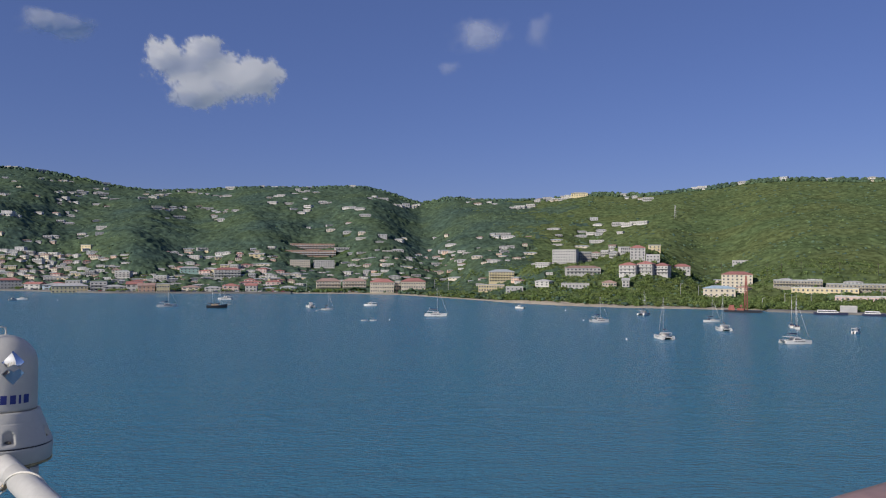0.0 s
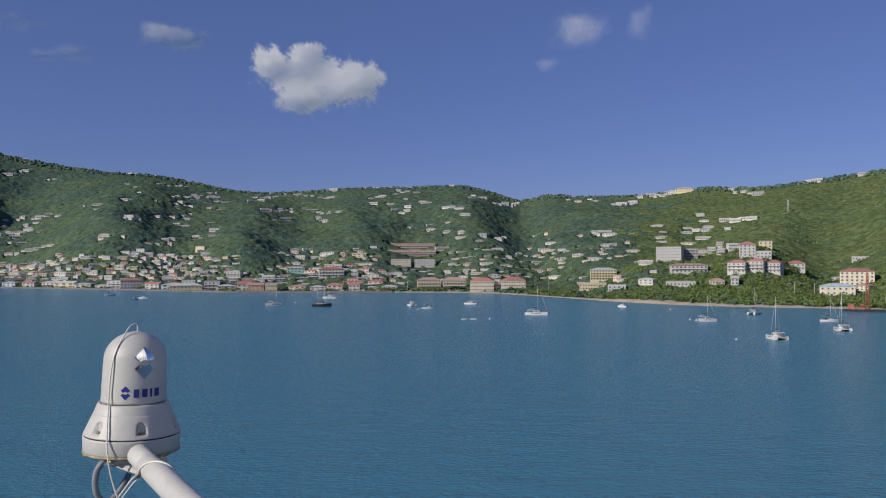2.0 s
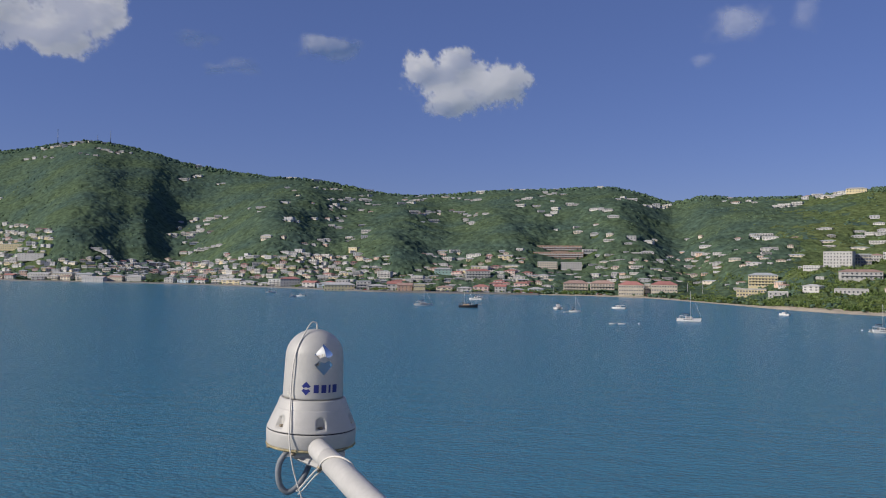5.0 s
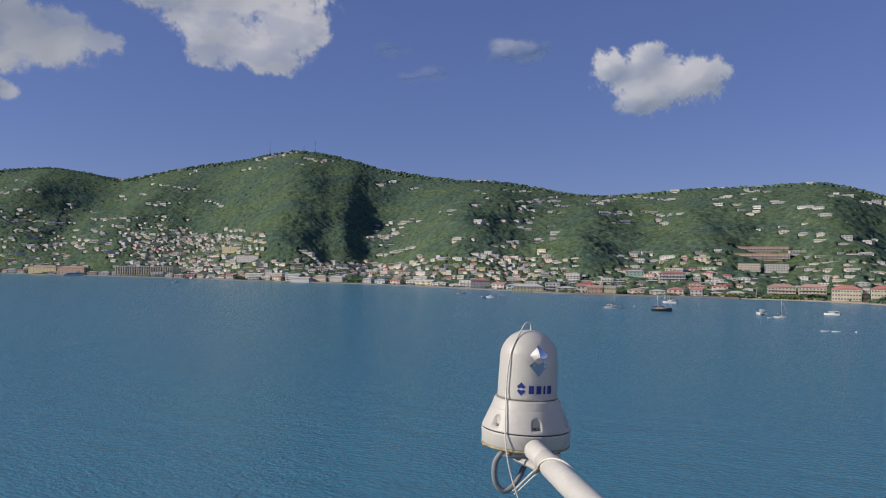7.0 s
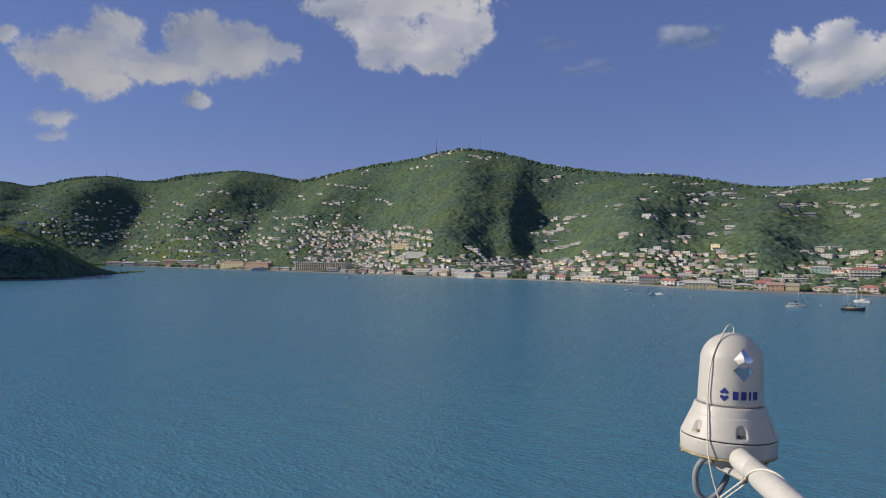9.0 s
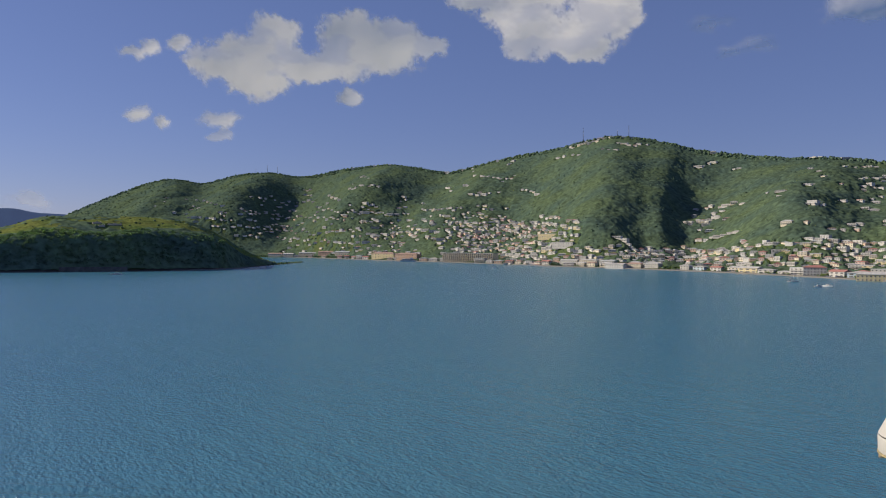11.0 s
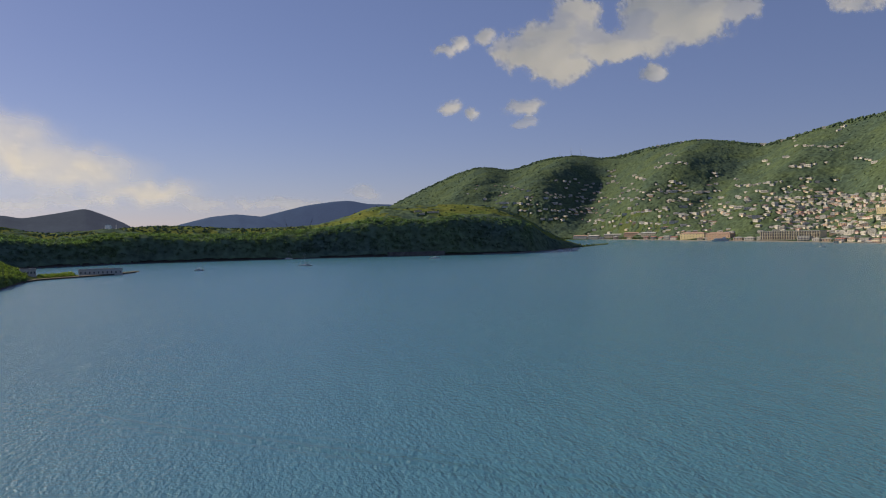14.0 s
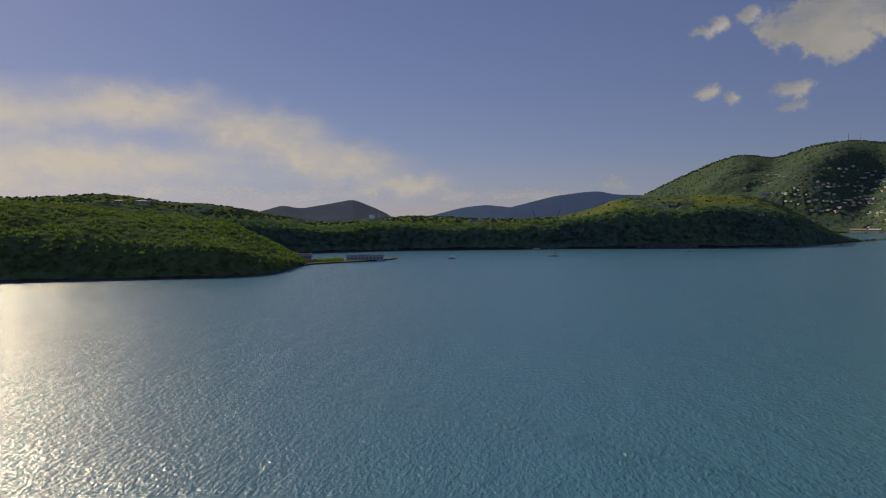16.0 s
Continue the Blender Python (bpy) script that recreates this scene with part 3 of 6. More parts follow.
def put_house(kind, land, b, r, turn, scale, group):
    """Marks a plot on the plan; the houses are built once all the plots are known."""
    x, y, _ = at_bearing(b, r)
    reach = KINDS[kind][1] * scale[0] * 0.5
    HOUSES.append((r, kind, stand(land, b, r, turn, scale), group))
    CLEAR.append((x, y, reach * 0.9))
    CLEAR.append((x * (1 - 9 / r), y * (1 - 9 / r), reach * 0.7))
    PLOTS.append((x, y, reach))


def build_houses(limit):
    """The nearest plots as houses of their own, those beyond them joined into one."""
    HOUSES.sort(key=lambda h: h[0])
    for r, kind, m, group in HOUSES[:limit]:
        if kind in TEMPLATES:
            ob = copy_thing(TEMPLATES[kind], m)
        else:
            label, w, d, fl, bays, side, wall, form, roof, balc = KINDS[kind]
            ob = TEMPLATES[kind] = building("house", label, "house", m, w, d, fl, 2.9, bays, side, wall, form, roof, 2.2, balc, 1.8, 1.3, deep=3.2)
        ob["group"] = group
    shapes, mats = {}, []
    for kind, ob in TEMPLATES.items():
        vs, fs, ms, base = [], [], [], 0
        for o in (ob, *ob.children):
            local = Matrix.Identity(4) if o is ob else o.matrix_basis
            for v in o.data.vertices:
                vs.append((local @ v.co)[:])
            for p in o.data.polygons:
                mat = o.data.materials[p.material_index]
                if mat not in mats:
                    mats.append(mat)
                q = list(p.vertices)
                for k in range(1, len(q) - 1):
                    fs.append((base + q[0], base + q[k], base + q[k + 1]))
                    ms.append(mats.index(mat))
            base += len(o.data.vertices)
        shapes[kind] = np.array(vs), np.array(fs), np.array(ms)
    verts, faces, index, base = [], [], [], 0
    for r, kind, m, group in HOUSES[limit:]:
        if kind not in shapes:
            kind = 0
        v, f, ms = shapes[kind]
        t = np.array(m)
        verts.append(v @ t[:3, :3].T + t[:3, 3])
        faces.append(f + base)
        index.append(ms)
        base += len(v)
    if verts:
        me = mesh_from("far_houses", np.concatenate(verts), np.concatenate(faces), mats, False, np.concatenate(index))
        tagged(new("far_houses", me), "many small pale houses strewn over the far slopes", "houses", kind="stuff")


def district(b0, b1, up0, up1, count, kinds, group, gap=5.0, size=(0.62, 1.0)):
    """Houses strewn over a part of the slope, between two bearings and two angles of height."""
    done = tries = 0
    while done < count and tries < count * 16:
        tries += 1
        b, up = dice.uniform(b0, b1), dice.uniform(up0, up1)
        lane = 0.3 * math.sin(b * 0.7 + up0)
        if dice.random() < 0.7:
            # most of them line the lanes that follow the slope
            up = round((up - lane) / 0.5) * 0.5 + lane + dice.uniform(-0.07, 0.07)
        if up > float(RIDGE_UP(b)) - 0.12:
            continue
        if group == HILL and float(fbm(np.array([b * 0.55]), np.array([up * 1.1]), 77, 3)[0]) < 0.5 and dice.random() < 0.8:
            continue
        r = on_slope(mainland, SHORE, RIDGE_AT, b, up)
        x, y, _ = at_bearing(b, r)
        near_by = np.array(PLOTS)
        if ((near_by[:, 0] - x) ** 2 + (near_by[:, 1] - y) ** 2 < (near_by[:, 2] + gap + 5) ** 2).any():
            continue
        s = dice.uniform(*size)
        put_house(dice.choice(kinds), mainland, b, r, dice.uniform(-30, 30) - (42 if b > 45 else 30 if b > 25 else 10), (s * dice.uniform(0.85, 1.4), s, s * dice.uniform(0.7, 0.95)), group)
        done += 1


def lane(b0, up0, b1, up1, count, kinds=None, size=(0.6, 0.98), group="houses strewn over the hillside"):
    """Houses in a loose row along a lane on the slope, from one bearing and height to another."""
    for k in range(count):
        f = (k + dice.uniform(0.1, 0.9)) / count
        b, up = b0 + (b1 - b0) * f, up0 + (up1 - up0) * f + dice.uniform(-0.09, 0.09)
        r = on_slope(mainland, SHORE, RIDGE_AT, b, min(up, float(RIDGE_UP(b)) - 0.1))
        x, y, _ = at_bearing(b, r)
        near_by = np.array(PLOTS)
        if ((near_by[:, 0] - x) ** 2 + (near_by[:, 1] - y) ** 2 < (near_by[:, 2] * 0.8 + 5) ** 2).any():
            continue
        s = dice.uniform(*size)
        put_house(dice.choice(kinds or WHITE_MIX), mainland, b, r, dice.uniform(-20, 20) - (42 if b > 45 else 30 if b > 25 else 10), (s * dice.uniform(0.85, 1.4), s, s * dice.uniform(0.75, 1.05)), group)


def landmark(name, label, category, b0, b1, up, r=None, floors=3, floor_h=3.4, bays=8, side=2, d=12.0, wall="cream", form="hip", roof="red", rise=3.0, turn=0.0, balcony=False,
             ww=1.5, wh=1.5, deep=3.0, land=mainland, near=SHORE, far=RIDGE_AT, free=1.0):
    """A building that spans two bearings, its foot at an angle of height (or at a distance r)."""
    b = (b0 + b1) / 2
    if r is None:
        r = on_slope(land, near, far, b, up)
    w = abs(b1 - b0) * math.pi / 180 * r / math.cos(radians(turn))
    ob = building(name, label, category, stand(land, b, r + d / 2, turn), w, d, floors, floor_h, bays, side, wall, form, roof, rise, balcony, ww, wh, deep=deep)
    z = EYE + r * math.tan(radians(up)) if up is not None else ob.location.z
    ob.location.z = min(max(ob.location.z, z), ob.location.z + 2.0)
    for k in range(-2, 3):
        c = at_bearing(b + k * abs(b1 - b0) / 4, r + d / 2)
        CLEAR.append((c[0], c[1], max(w / 7, d * 0.5) * (0.6 + 0.4 * free)))
        c = at_bearing(b + k * abs(b1 - b0) / 4, r - 8)
        CLEAR.append((c[0], c[1], w / 9 * free))
        PLOTS.append((c[0], c[1], w / 5))
    return ob


# waterfront landmarks
landmark("office_building", "cream three-storey office with a red hip roof on the waterfront", "office", 5.31, 3.58, None, 905, 3, 4.0, 10, 3, 16, "cream", "hip", "red", 4.0)
landmark("office_building", "cream three-storey office with a red hip roof on the waterfront", "office", 3.05, 1.28, None, 900, 3, 4.0, 10, 3, 16, "cream", "hip", "red", 4.0)
landmark("office_link", "tan link block between two waterfront offices", "office", 3.52, 3.1, None, 915, 3, 4.0, 3, 0, 10, "tan", "flat", "grey")
landmark("shopping_arcade", "tan balconied shopping arcade with rusty red roofs", "shops", 9.2, 7.45, None, 955, 3, 3.6, 8, 2, 14, "tan", "hip", "rust", 3.6, balcony=True)
landmark("shopping_arcade", "tan balconied shopping arcade with rusty red roofs", "shops", 7.3, 5.6, None, 950, 3, 3.6, 8, 2, 14, "tan", "hip", "rust", 3.6, balcony=True)
landmark("hotel", "pale yellow hotel block over the beach with balconies", "hotel", -3.36, -5.21, -1.5, None, 4, 2.8, 9, 2, 14, "yellow", "hip", "grey", 2.6, balcony=True)
landmark("hotel_wing", "low pale yellow hotel wing with many windows", "hotel", -2.6, -4.5, -2.15, None, 2, 3.4, 10, 2, 12, "yellow", "flat", "white")
landmark("beach_house", "white house with a flat roof above the beach", "house", -4.6, -5.85, -2.3, None, 2, 2.9, 4, 1, 10, "white", "flat", "white")
# white hotel on the knoll
landmark("hilltop_hotel", "white five-storey hotel block with rows of windows", "hotel", -8.06, -9.75, -0.2, None, 5, 2.9, 9, 3, 14, "white", "flat", "white", turn=-12, ww=1.4, wh=1.2, free=0.35)
landmark("hilltop_hotel_wing", "unfinished tan wing in scaffolding", "building", -9.8, -10.75, -0.1, None, 4, 3.0, 6, 0, 14, "drab", "flat", "grey", ww=1.9, wh=1.9, free=0.35)
for c0, c1, up_, form, roof_ in ((-10.75, -11.4, 0.25, "hip", "rust"), (-11.45, -12.0, 0.45, "flat", "white"), (-12.05, -12.6, 0.25, "hip", "white"), (-12.0, -12.5, 0.75, "gable", "rust")):
    landmark("terraced_apartment_house", "white terraced apartments with arched openings", "apartments", c0, c1, up_, None, 2, 3.0, 4, 1, 10, "white", form, roof_, 1.8, turn=-10, balcony=True, ww=1.3, wh=1.4, free=0.3)
landmark("terraced_apartment_house", "white apartment wing with a flat roof", "apartments", -12.7, -13.4, 0.45, None, 2, 3.2, 5, 2, 11, "white", "flat", "white", turn=14, ww=1.4, free=0.35)
landmark("apartment_tower", "white apartment tower with a red hip roof", "apartments", -13.45, -14.5, -0.05, None, 4, 2.9, 4, 3, 12, "white", "hip", "red", 3.0, free=0.35)
landmark("small_annex", "white annex with a flat roof", "building", -14.55, -15.5, -0.1, None, 2, 3.2, 4, 1, 9, "white", "flat", "white", free=0.35)
landmark("yellow_house", "bright yellow house with a flat roof", "house", -14.7, -15.55, 0.75, None, 2, 3.2, 3, 1, 9, "yellow", "flat", "grey", free=0.35)
landmark("lower_apartment_house", "white arcaded apartments with a pale pink roof", "apartments", -8.9, -11.35, -1.0, None, 2, 3.4, 9, 2, 12, "white", "hip", "rust", 2.2, turn=8, balcony=True, ww=1.7, wh=1.6, free=0.35)
for c0, c1 in ((-12.8, -13.95), (-14.05, -15.1), (-15.2, -16.15)):
    landmark("lower_apartment_house", "white apartment block with a red hip roof on the knoll", "apartments", c0, c1, -1.05, None, 3, 3.1, 4, 3, 12, "white", "hip", "red", 2.8, turn=-16, balcony=True, ww=1.4, wh=1.3, free=0.35)
landmark("lower_apartment_house", "white apartment block with a red roof standing apart", "apartments", -16.4, -17.55, -0.75, None, 2, 3.2, 4, 2, 11, "white", "hip", "red", 2.8, free=0.35)
landmark("cream_hotel", "cream four-storey hotel with a bright red roof", "hotel", -19.6, -21.6, -1.75, None, 4, 3.2, 7, 2, 14, "cream", "hip", "red", 3.0)
landmark("hall", "cream hall with a pale blue hip roof by the shore", "hall", -18.4, -20.5, -2.4, None, 2, 3.8, 6, 2, 14, "cream", "hip", "blue", 2.4)
landmark("long_school_block", "long grey and yellow two-storey school block", "school", -22.9, -25.9, -1.75, None, 2, 3.0, 16, 2, 10, "drab", "flat", "grey", balcony=True, free=0.2)
landmark("long_school_block", "long grey and yellow two-storey school block", "school", -26.1, -30.6, -1.9, None, 2, 3.0, 20, 2, 10, "drab", "flat", "grey", balcony=True, free=0.2)
landmark("yellow_wing", "low yellow wing of the school", "school", -24.0, -28.0, -2.05, None, 1, 3.4, 14, 1, 9, "yellow", "flat", "white", free=0.2)
landmark("pink_market", "low pink building with pale roof behind the quay", "shops", -26.6, -31.0, -2.5, None, 1, 3.6, 14, 1, 10, "pink", "flat", "white", free=0.2)
landmark("beach_pavilion", "low white pavilion with a terrace among the trees", "building", -8.6, -10.6, -1.95, None, 1, 3.6, 8, 1, 12, "white", "flat", "white", balcony=True, free=0.6)
landmark("red_roofed_house", "low house with a dull red roof above the beach", "house", -11.5, -12.5, -1.85, None, 1, 3.2, 5, 1, 10, "tan", "hip", "rust", 2.2, free=0.6)
landmark("white_cottage", "small white gabled cottage above the beach", "house", -12.9, -13.4, -1.85, None, 2, 3.0, 2, 1, 8, "white", "gable", "white", 2.4, free=0.6)
landmark("hillside_house", "long white house at the foot of the green hill", "house", -20.3, -21.4, -0.1, None, 1, 3.4, 6, 1, 9, "white", "flat", "white", free=0.6)
landmark("ridge_villa", "large cream villa with a hip roof on the ridge", "house", -9.3, -10.5, 4.72, None, 2, 3.4, 7, 2, 14, "yellow", "hip", "white", 3.0)
# brick terraces and blocks over the town
landmark("brick_terrace", "terracotta brick terrace of flats", "apartments", 11.4, 7.8, 0.35, None, 3, 3.2, 16, 1, 10, "brick", "flat", "rust", balcony=True, free=0.8)
landmark("brick_terrace", "terracotta brick terrace of flats", "apartments", 11.1, 7.9, 0.8, None, 3, 3.2, 16, 1, 10, "brick", "flat", "rust", balcony=True, free=0.8)
landmark("apartment_block", "cream apartment block in a long row", "apartments", 11.07, 9.65, -0.45, None, 3, 3.2, 9, 1, 10, "cream", "flat", "white")
landmark("apartment_block", "white apartment block in a long row", "apartments", 9.4, 7.9, -0.45, None, 3, 3.2, 9, 1, 10, "white", "flat", "white")
landmark("customs_house", "cream flat-topped building at the water's edge", "building", 20.1, 19.25, None, 945, 2, 5.0, 5, 2, 12, "yellow", "flat", "white")
landmark("brick_warehouse", "dark red warehouse by the water", "warehouse", 21.3, 20.2, None, 960, 2, 3.8, 4, 1, 14, "brick", "gable", "rust")
landmark("white_mansion", "large white mansion with a red hip roof", "mansion", 16.3, 14.5, -1.25, None, 3, 3.6, 8, 2, 14, "white", "hip", "red", 3.0, balcony=True)
landmark("green_house", "pale green house with a red roof", "house", 18.6, 17.3, -0.9, None, 2, 3.4, 5, 1, 11, "teal", "hip", "white", 2.2)
landmark("white_villa", "wide white villa on stilts on the hill", "house", 31.0, 30.3, 1.5, None, 2, 2.9, 5, 1, 10, "cream", "hip", "white", balcony=True, turn=-30, ww=1.1, wh=1.1)
landmark("apartment_house", "white apartment house stepping up the hill", "apartments", 29.4, 28.8, 2.85, None, 2, 3.0, 5, 1, 10, "grey", "flat", "white", turn=-30, ww=1.1, wh=1.1)
landmark("yellow_townhouse", "tall narrow yellow house at the edge of the green slope", "house", 24.75, 24.15, 0.66, None, 2, 3.2, 3, 1, 10, "yellow", "flat", "white", turn=-30, ww=1.1, wh=1.1)
landmark("waterfront_office", "yellow two-storey building with a white hip roof near the quay", "office", 26.6, 24.4, None, 1000, 2, 4.0, 9, 2, 14, "yellow", "hip", "white", 3.0)
landmark("parliament_house", "white arcaded two-storey house with a red roof", "office", 29.7, 28.3, None, 1110, 3, 3.6, 7, 2, 14, "white", "hip", "red", 3.0)
# the long fin-fronted building by the ferry quay
fin = landmark("government_building", "long cream building with tall vertical fins", "office", 54.25, 50.6, None, 1840, 3, 6.2, 24, 2, 26, "cream", "flat", "grey", turn=-32, ww=2.6, wh=4.6)
fin_w = abs(54.25 - 50.6) * math.pi / 180 * 1840 / math.cos(radians(32))
bm_f = boxes((-0.5, 0.5, -2.0, -0.004, -1.0, 18.6))
first_fin = part("fin", bm_f, PAINT["cream"], fin)
first_fin.location = (-fin_w / 2 + 0.5, -13, 0)
for k in range(1, 25):
    fo = new("fin", first_fin.data)
    fo.parent, fo.location = fin, (-fin_w / 2 + 0.5 + k * (fin_w - 1) / 24, -13, 0)
landmark("ferry_terminal", "orange-yellow terminal with a red roof on the quay", "terminal", 59.5, 57.9, None, 2160, 3, 4.6, 8, 1, 20, "yellow", "hip", "rust", 4.0, turn=-36)
landmark("ferry_terminal", "brick-red terminal hall on the quay", "terminal", 57.8, 56.2, None, 2060, 3, 4.6, 8, 1, 20, "brick", "hip", "rust", 4.0, turn=-36)
for c0, c1, rm, wall_, roof_ in ((66.95, 66.0, 2720, "white", "rust"), (65.9, 65.2, 2690, "white", "white"), (64.8, 63.6, 2640, "tan", "grey"), (63.4, 62.4, 2540, "brick", "rust"), (62.2, 61.2, 2440, "tan", "grey")):
    landmark("wharf_shed", "long low wharf shed on the far quay", "warehouse", c0, c1, None, rm, 2, 4.4, 7, 1, 18, wall_, "gable", roof_, 3.4, turn=-30)
landmark("yellow_school", "pale yellow block above the old town", "school", 47.4, 46.1, 0.55, None, 3, 3.4, 10, 1, 14, "yellow", "flat", "white", turn=-30, ww=1.1, wh=1.1)
landmark("white_block", "large white block in the old town", "building", 46.4, 44.9, -0.15, None, 3, 3.4, 8, 1, 14, "white", "flat", "white", turn=-30, ww=1.1, wh=1.1)
for c0, c1, rm, wall_, form_, roof_ in ((42.6, 41.3, 1400, "white", "gable", "white"), (41.1, 40.1, 1395, "cream", "hip", "rust"), (39.9, 38.9, 1380, "white", "hip", "white"),
                                        (45.8, 44.6, 1545, "white", "gable", "white"), (44.4, 43.2, 1520, "cream", "hip", "white"), (43.0, 42.0, 1480, "white", "gable", "grey")):
    landmark("market_hall", "pale two-storey market hall near the town quay", "shops", c0, c1, None, rm, 2, 3.6, 8, 2, 13, wall_, form_, roof_, 2.6, turn=-34, ww=1.3, wh=1.5)

# rows of shops along the quay
shop_kinds = (2, 3, 5, 10, 0, 9, 7, 8, 3, 11, 6, 0)
bq = 65.0
while bq > 10.5:
    rq = float(SHORE(bq))
    wide = dice.uniform(14, 24)
    if not any((at_bearing(bq, rq + 24)[0] - px) ** 2 + (at_bearing(bq, rq + 24)[1] - py) ** 2 < (pr + 6) ** 2 for px, py, pr in PLOTS) and dice.random() < 0.86:
        put_house(dice.choice(shop_kinds), mainland, bq, rq + dice.uniform(24, 34), dice.uniform(-8, 8) - (34 if bq > 27 else 10), (wide / 13, 1.2, dice.uniform(0.85, 1.25)), "shops along the waterfront")
    bq -= math.degrees((wide + dice.uniform(0, 5)) / rq)

WHITE_MIX, MIX, TOWN = (0, 1, 4, 12, 7, 12, 14, 13, 8, 12, 15, 14), (0, 12, 2, 13, 4, 5, 14, 8, 12, 15, 1), (0, 2, 12, 5, 7, 10, 15, 0, 9, 13, 4, 6, 1, 8)
HILL, OLD = "houses strewn over the hillside", "houses of the old town"
lane(29.5, 6.07, 28.6, 6.11, 3)
lane(27.6, 5.36, 25.3, 5.15, 6)
lane(26.6, 4.51, 23.4, 4.45, 11)
lane(29.5, 4.27, 29.1, 4.25, 3)
lane(26.3, 3.93, 25.0, 3.96, 4)
lane(20.9, 4.44, 19.3, 4.55, 7)
lane(20.2, 3.56, 18.0, 3.6, 8)
lane(18.2, 4.77, 15.3, 4.63, 7)
lane(17.4, 3.76, 15.5, 3.43, 6)
lane(16.5, 3.18, 15.7, 2.79, 5)
lane(12.4, 5.44, 9.4, 5.52, 5)
lane(10.8, 5.06, 9.2, 4.88, 5)
lane(12.6, 4.59, 11.6, 4.6, 3)
lane(11.4, 4.08, 10.8, 4.09, 2)
lane(10.6, 3.56, 9.8, 3.57, 2)
lane(9.0, 4.27, 8.0, 4.24, 3)
lane(7.4, 3.79, 5.9, 3.84, 3)
lane(5.5, 4.7, 4.1, 4.42, 4)
lane(3.7, 4.1, 1.6, 4.02, 7)
lane(-1.5, 4.27, -4.0, 4.3, 5)
lane(-5.0, 3.88, -6.8, 4.08, 8)
lane(-6.8, 4.49, -8.9, 4.59, 9)
lane(-8.7, 4.76, -10.5, 4.86, 7)
lane(-13.1, 4.66, -15.2, 4.31, 5)
lane(-12.5, 2.66, -14.4, 2.76, 6)
lane(-10.9, 3.15, -11.5, 2.26, 3)
lane(-3.6, 1.87, -5.0, 1.78, 5)
lane(-4.4, 1.04, -5.3, 1.04, 3)
lane(-8.1, 1.45, -8.9, 1.65, 3)
lane(29.5, 2.98, 28.6, 2.85, 5)
lane(27.8, 3.05, 25.3, 3.21, 3)
lane(27.5, 1.18, 26.3, 1.52, 3)
lane(29.4, 0.6, 28.1, 0.6, 4)
lane(24.8, 1.53, 24.1, 1.6, 3)
lane(24.7, 0.66, 24.1, 0.74, 2)
lane(-1.5, 0.63, -3.6, 0.13, 5)
lane(9.2, 2.27, 2.6, 1.66, 5)
lane(60.5, 5.03, 59.7, 5.06, 4)
lane(61.0, 4.48, 59.1, 4.44, 6)
lane(61.3, 4.21, 60.6, 4.2, 3)
lane(62.7, 3.56, 61.8, 3.33, 5)
lane(63.6, 2.79, 61.8, 2.53, 7)
lane(64.6, 4.04, 63.8, 4.06, 4)
lane(64.6, 3.62, 63.9, 3.63, 3)
lane(60.3, 2.94, 59.1, 2.86, 8)
lane(60.6, 2.33, 58.7, 2.46, 11)
lane(60.5, 1.81, 59.1, 1.97, 8)
lane(59.0, 2.34, 57.2, 2.36, 6)
lane(57.6, 3.48, 56.9, 3.49, 2)
lane(56.1, 2.67, 53.8, 2.85, 11)
lane(54.2, 5.42, 53.9, 5.42, 2)
lane(52.3, 5.73, 52.0, 5.04, 4)
lane(51.7, 5.2, 50.1, 4.95, 6)
lane(54.2, 4.46, 53.8, 4.16, 3)
lane(52.9, 4.44, 52.5, 4.44, 2)
lane(52.5, 3.83, 50.2, 3.95, 7)
lane(64.1, 0.86, 60.3, 1.23, 14)
lane(59.7, 0.71, 56.6, 1.16, 13)
lane(49.8, 5.94, 49.2, 6.27, 4)
lane(50.2, 4.76, 49.0, 5.18, 4)
lane(48.7, 4.16, 47.5, 3.94, 5)
lane(47.3, 2.12, 45.9, 2.13, 5)
lane(46.2, 6.49, 44.5, 6.68, 4)
lane(45.4, 7.13, 42.8, 7.74, 9)
lane(43.1, 6.97, 41.8, 7.03, 3)
lane(42.0, 7.4, 39.5, 7.14, 9)
lane(36.6, 5.67, 35.3, 5.79, 4)
lane(34.2, 5.39, 33.6, 5.47, 3)
lane(37.3, 1.66, 34.7, 2.15, 12)
lane(36.3, 0.44, 33.6, 1.17, 14)
lane(42.0, 0.85, 40.5, -0.28, 10)
lane(52.6, 2.4, 48.5, 1.6, 16, TOWN)
lane(54.0, 1.7, 49.0, 1.1, 20, TOWN)
lane(36.6, 2.6, 33.4, 3.1, 7)
lane(66.5, 0.6, 61.0, 0.2, 18, MIX)
lane(64.5, 2.2, 61.5, 1.9, 12, MIX)
lane(69.5, 1.4, 65.0, 1.0, 16, MIX)
lane(69.0, 2.6, 65.5, 2.1, 12)
lane(68.5, 3.6, 65.5, 3.1, 10)
lane(72.5, 2.0, 69.5, 1.7, 9)
lane(72.0, 3.2, 70.0, 2.7, 6)
district(29.5, 10, -1.75, -0.85, 120, TOWN, OLD, 0.0, (0.52, 0.9))
district(33.5, 22, -1.2, 0.4, 100, TOWN, OLD, 0.0, (0.5, 0.86))
district(20, 12, -0.9, 0.7, 44, TOWN, OLD, 0.5, (0.55, 0.9))
district(50, 33, -1.15, -0.1, 185, TOWN, OLD, 0.5, (0.68, 1.05))
district(53.5, 44.5, -0.5, 1.9, 230, TOWN, OLD, 0.0, (0.58, 0.95))
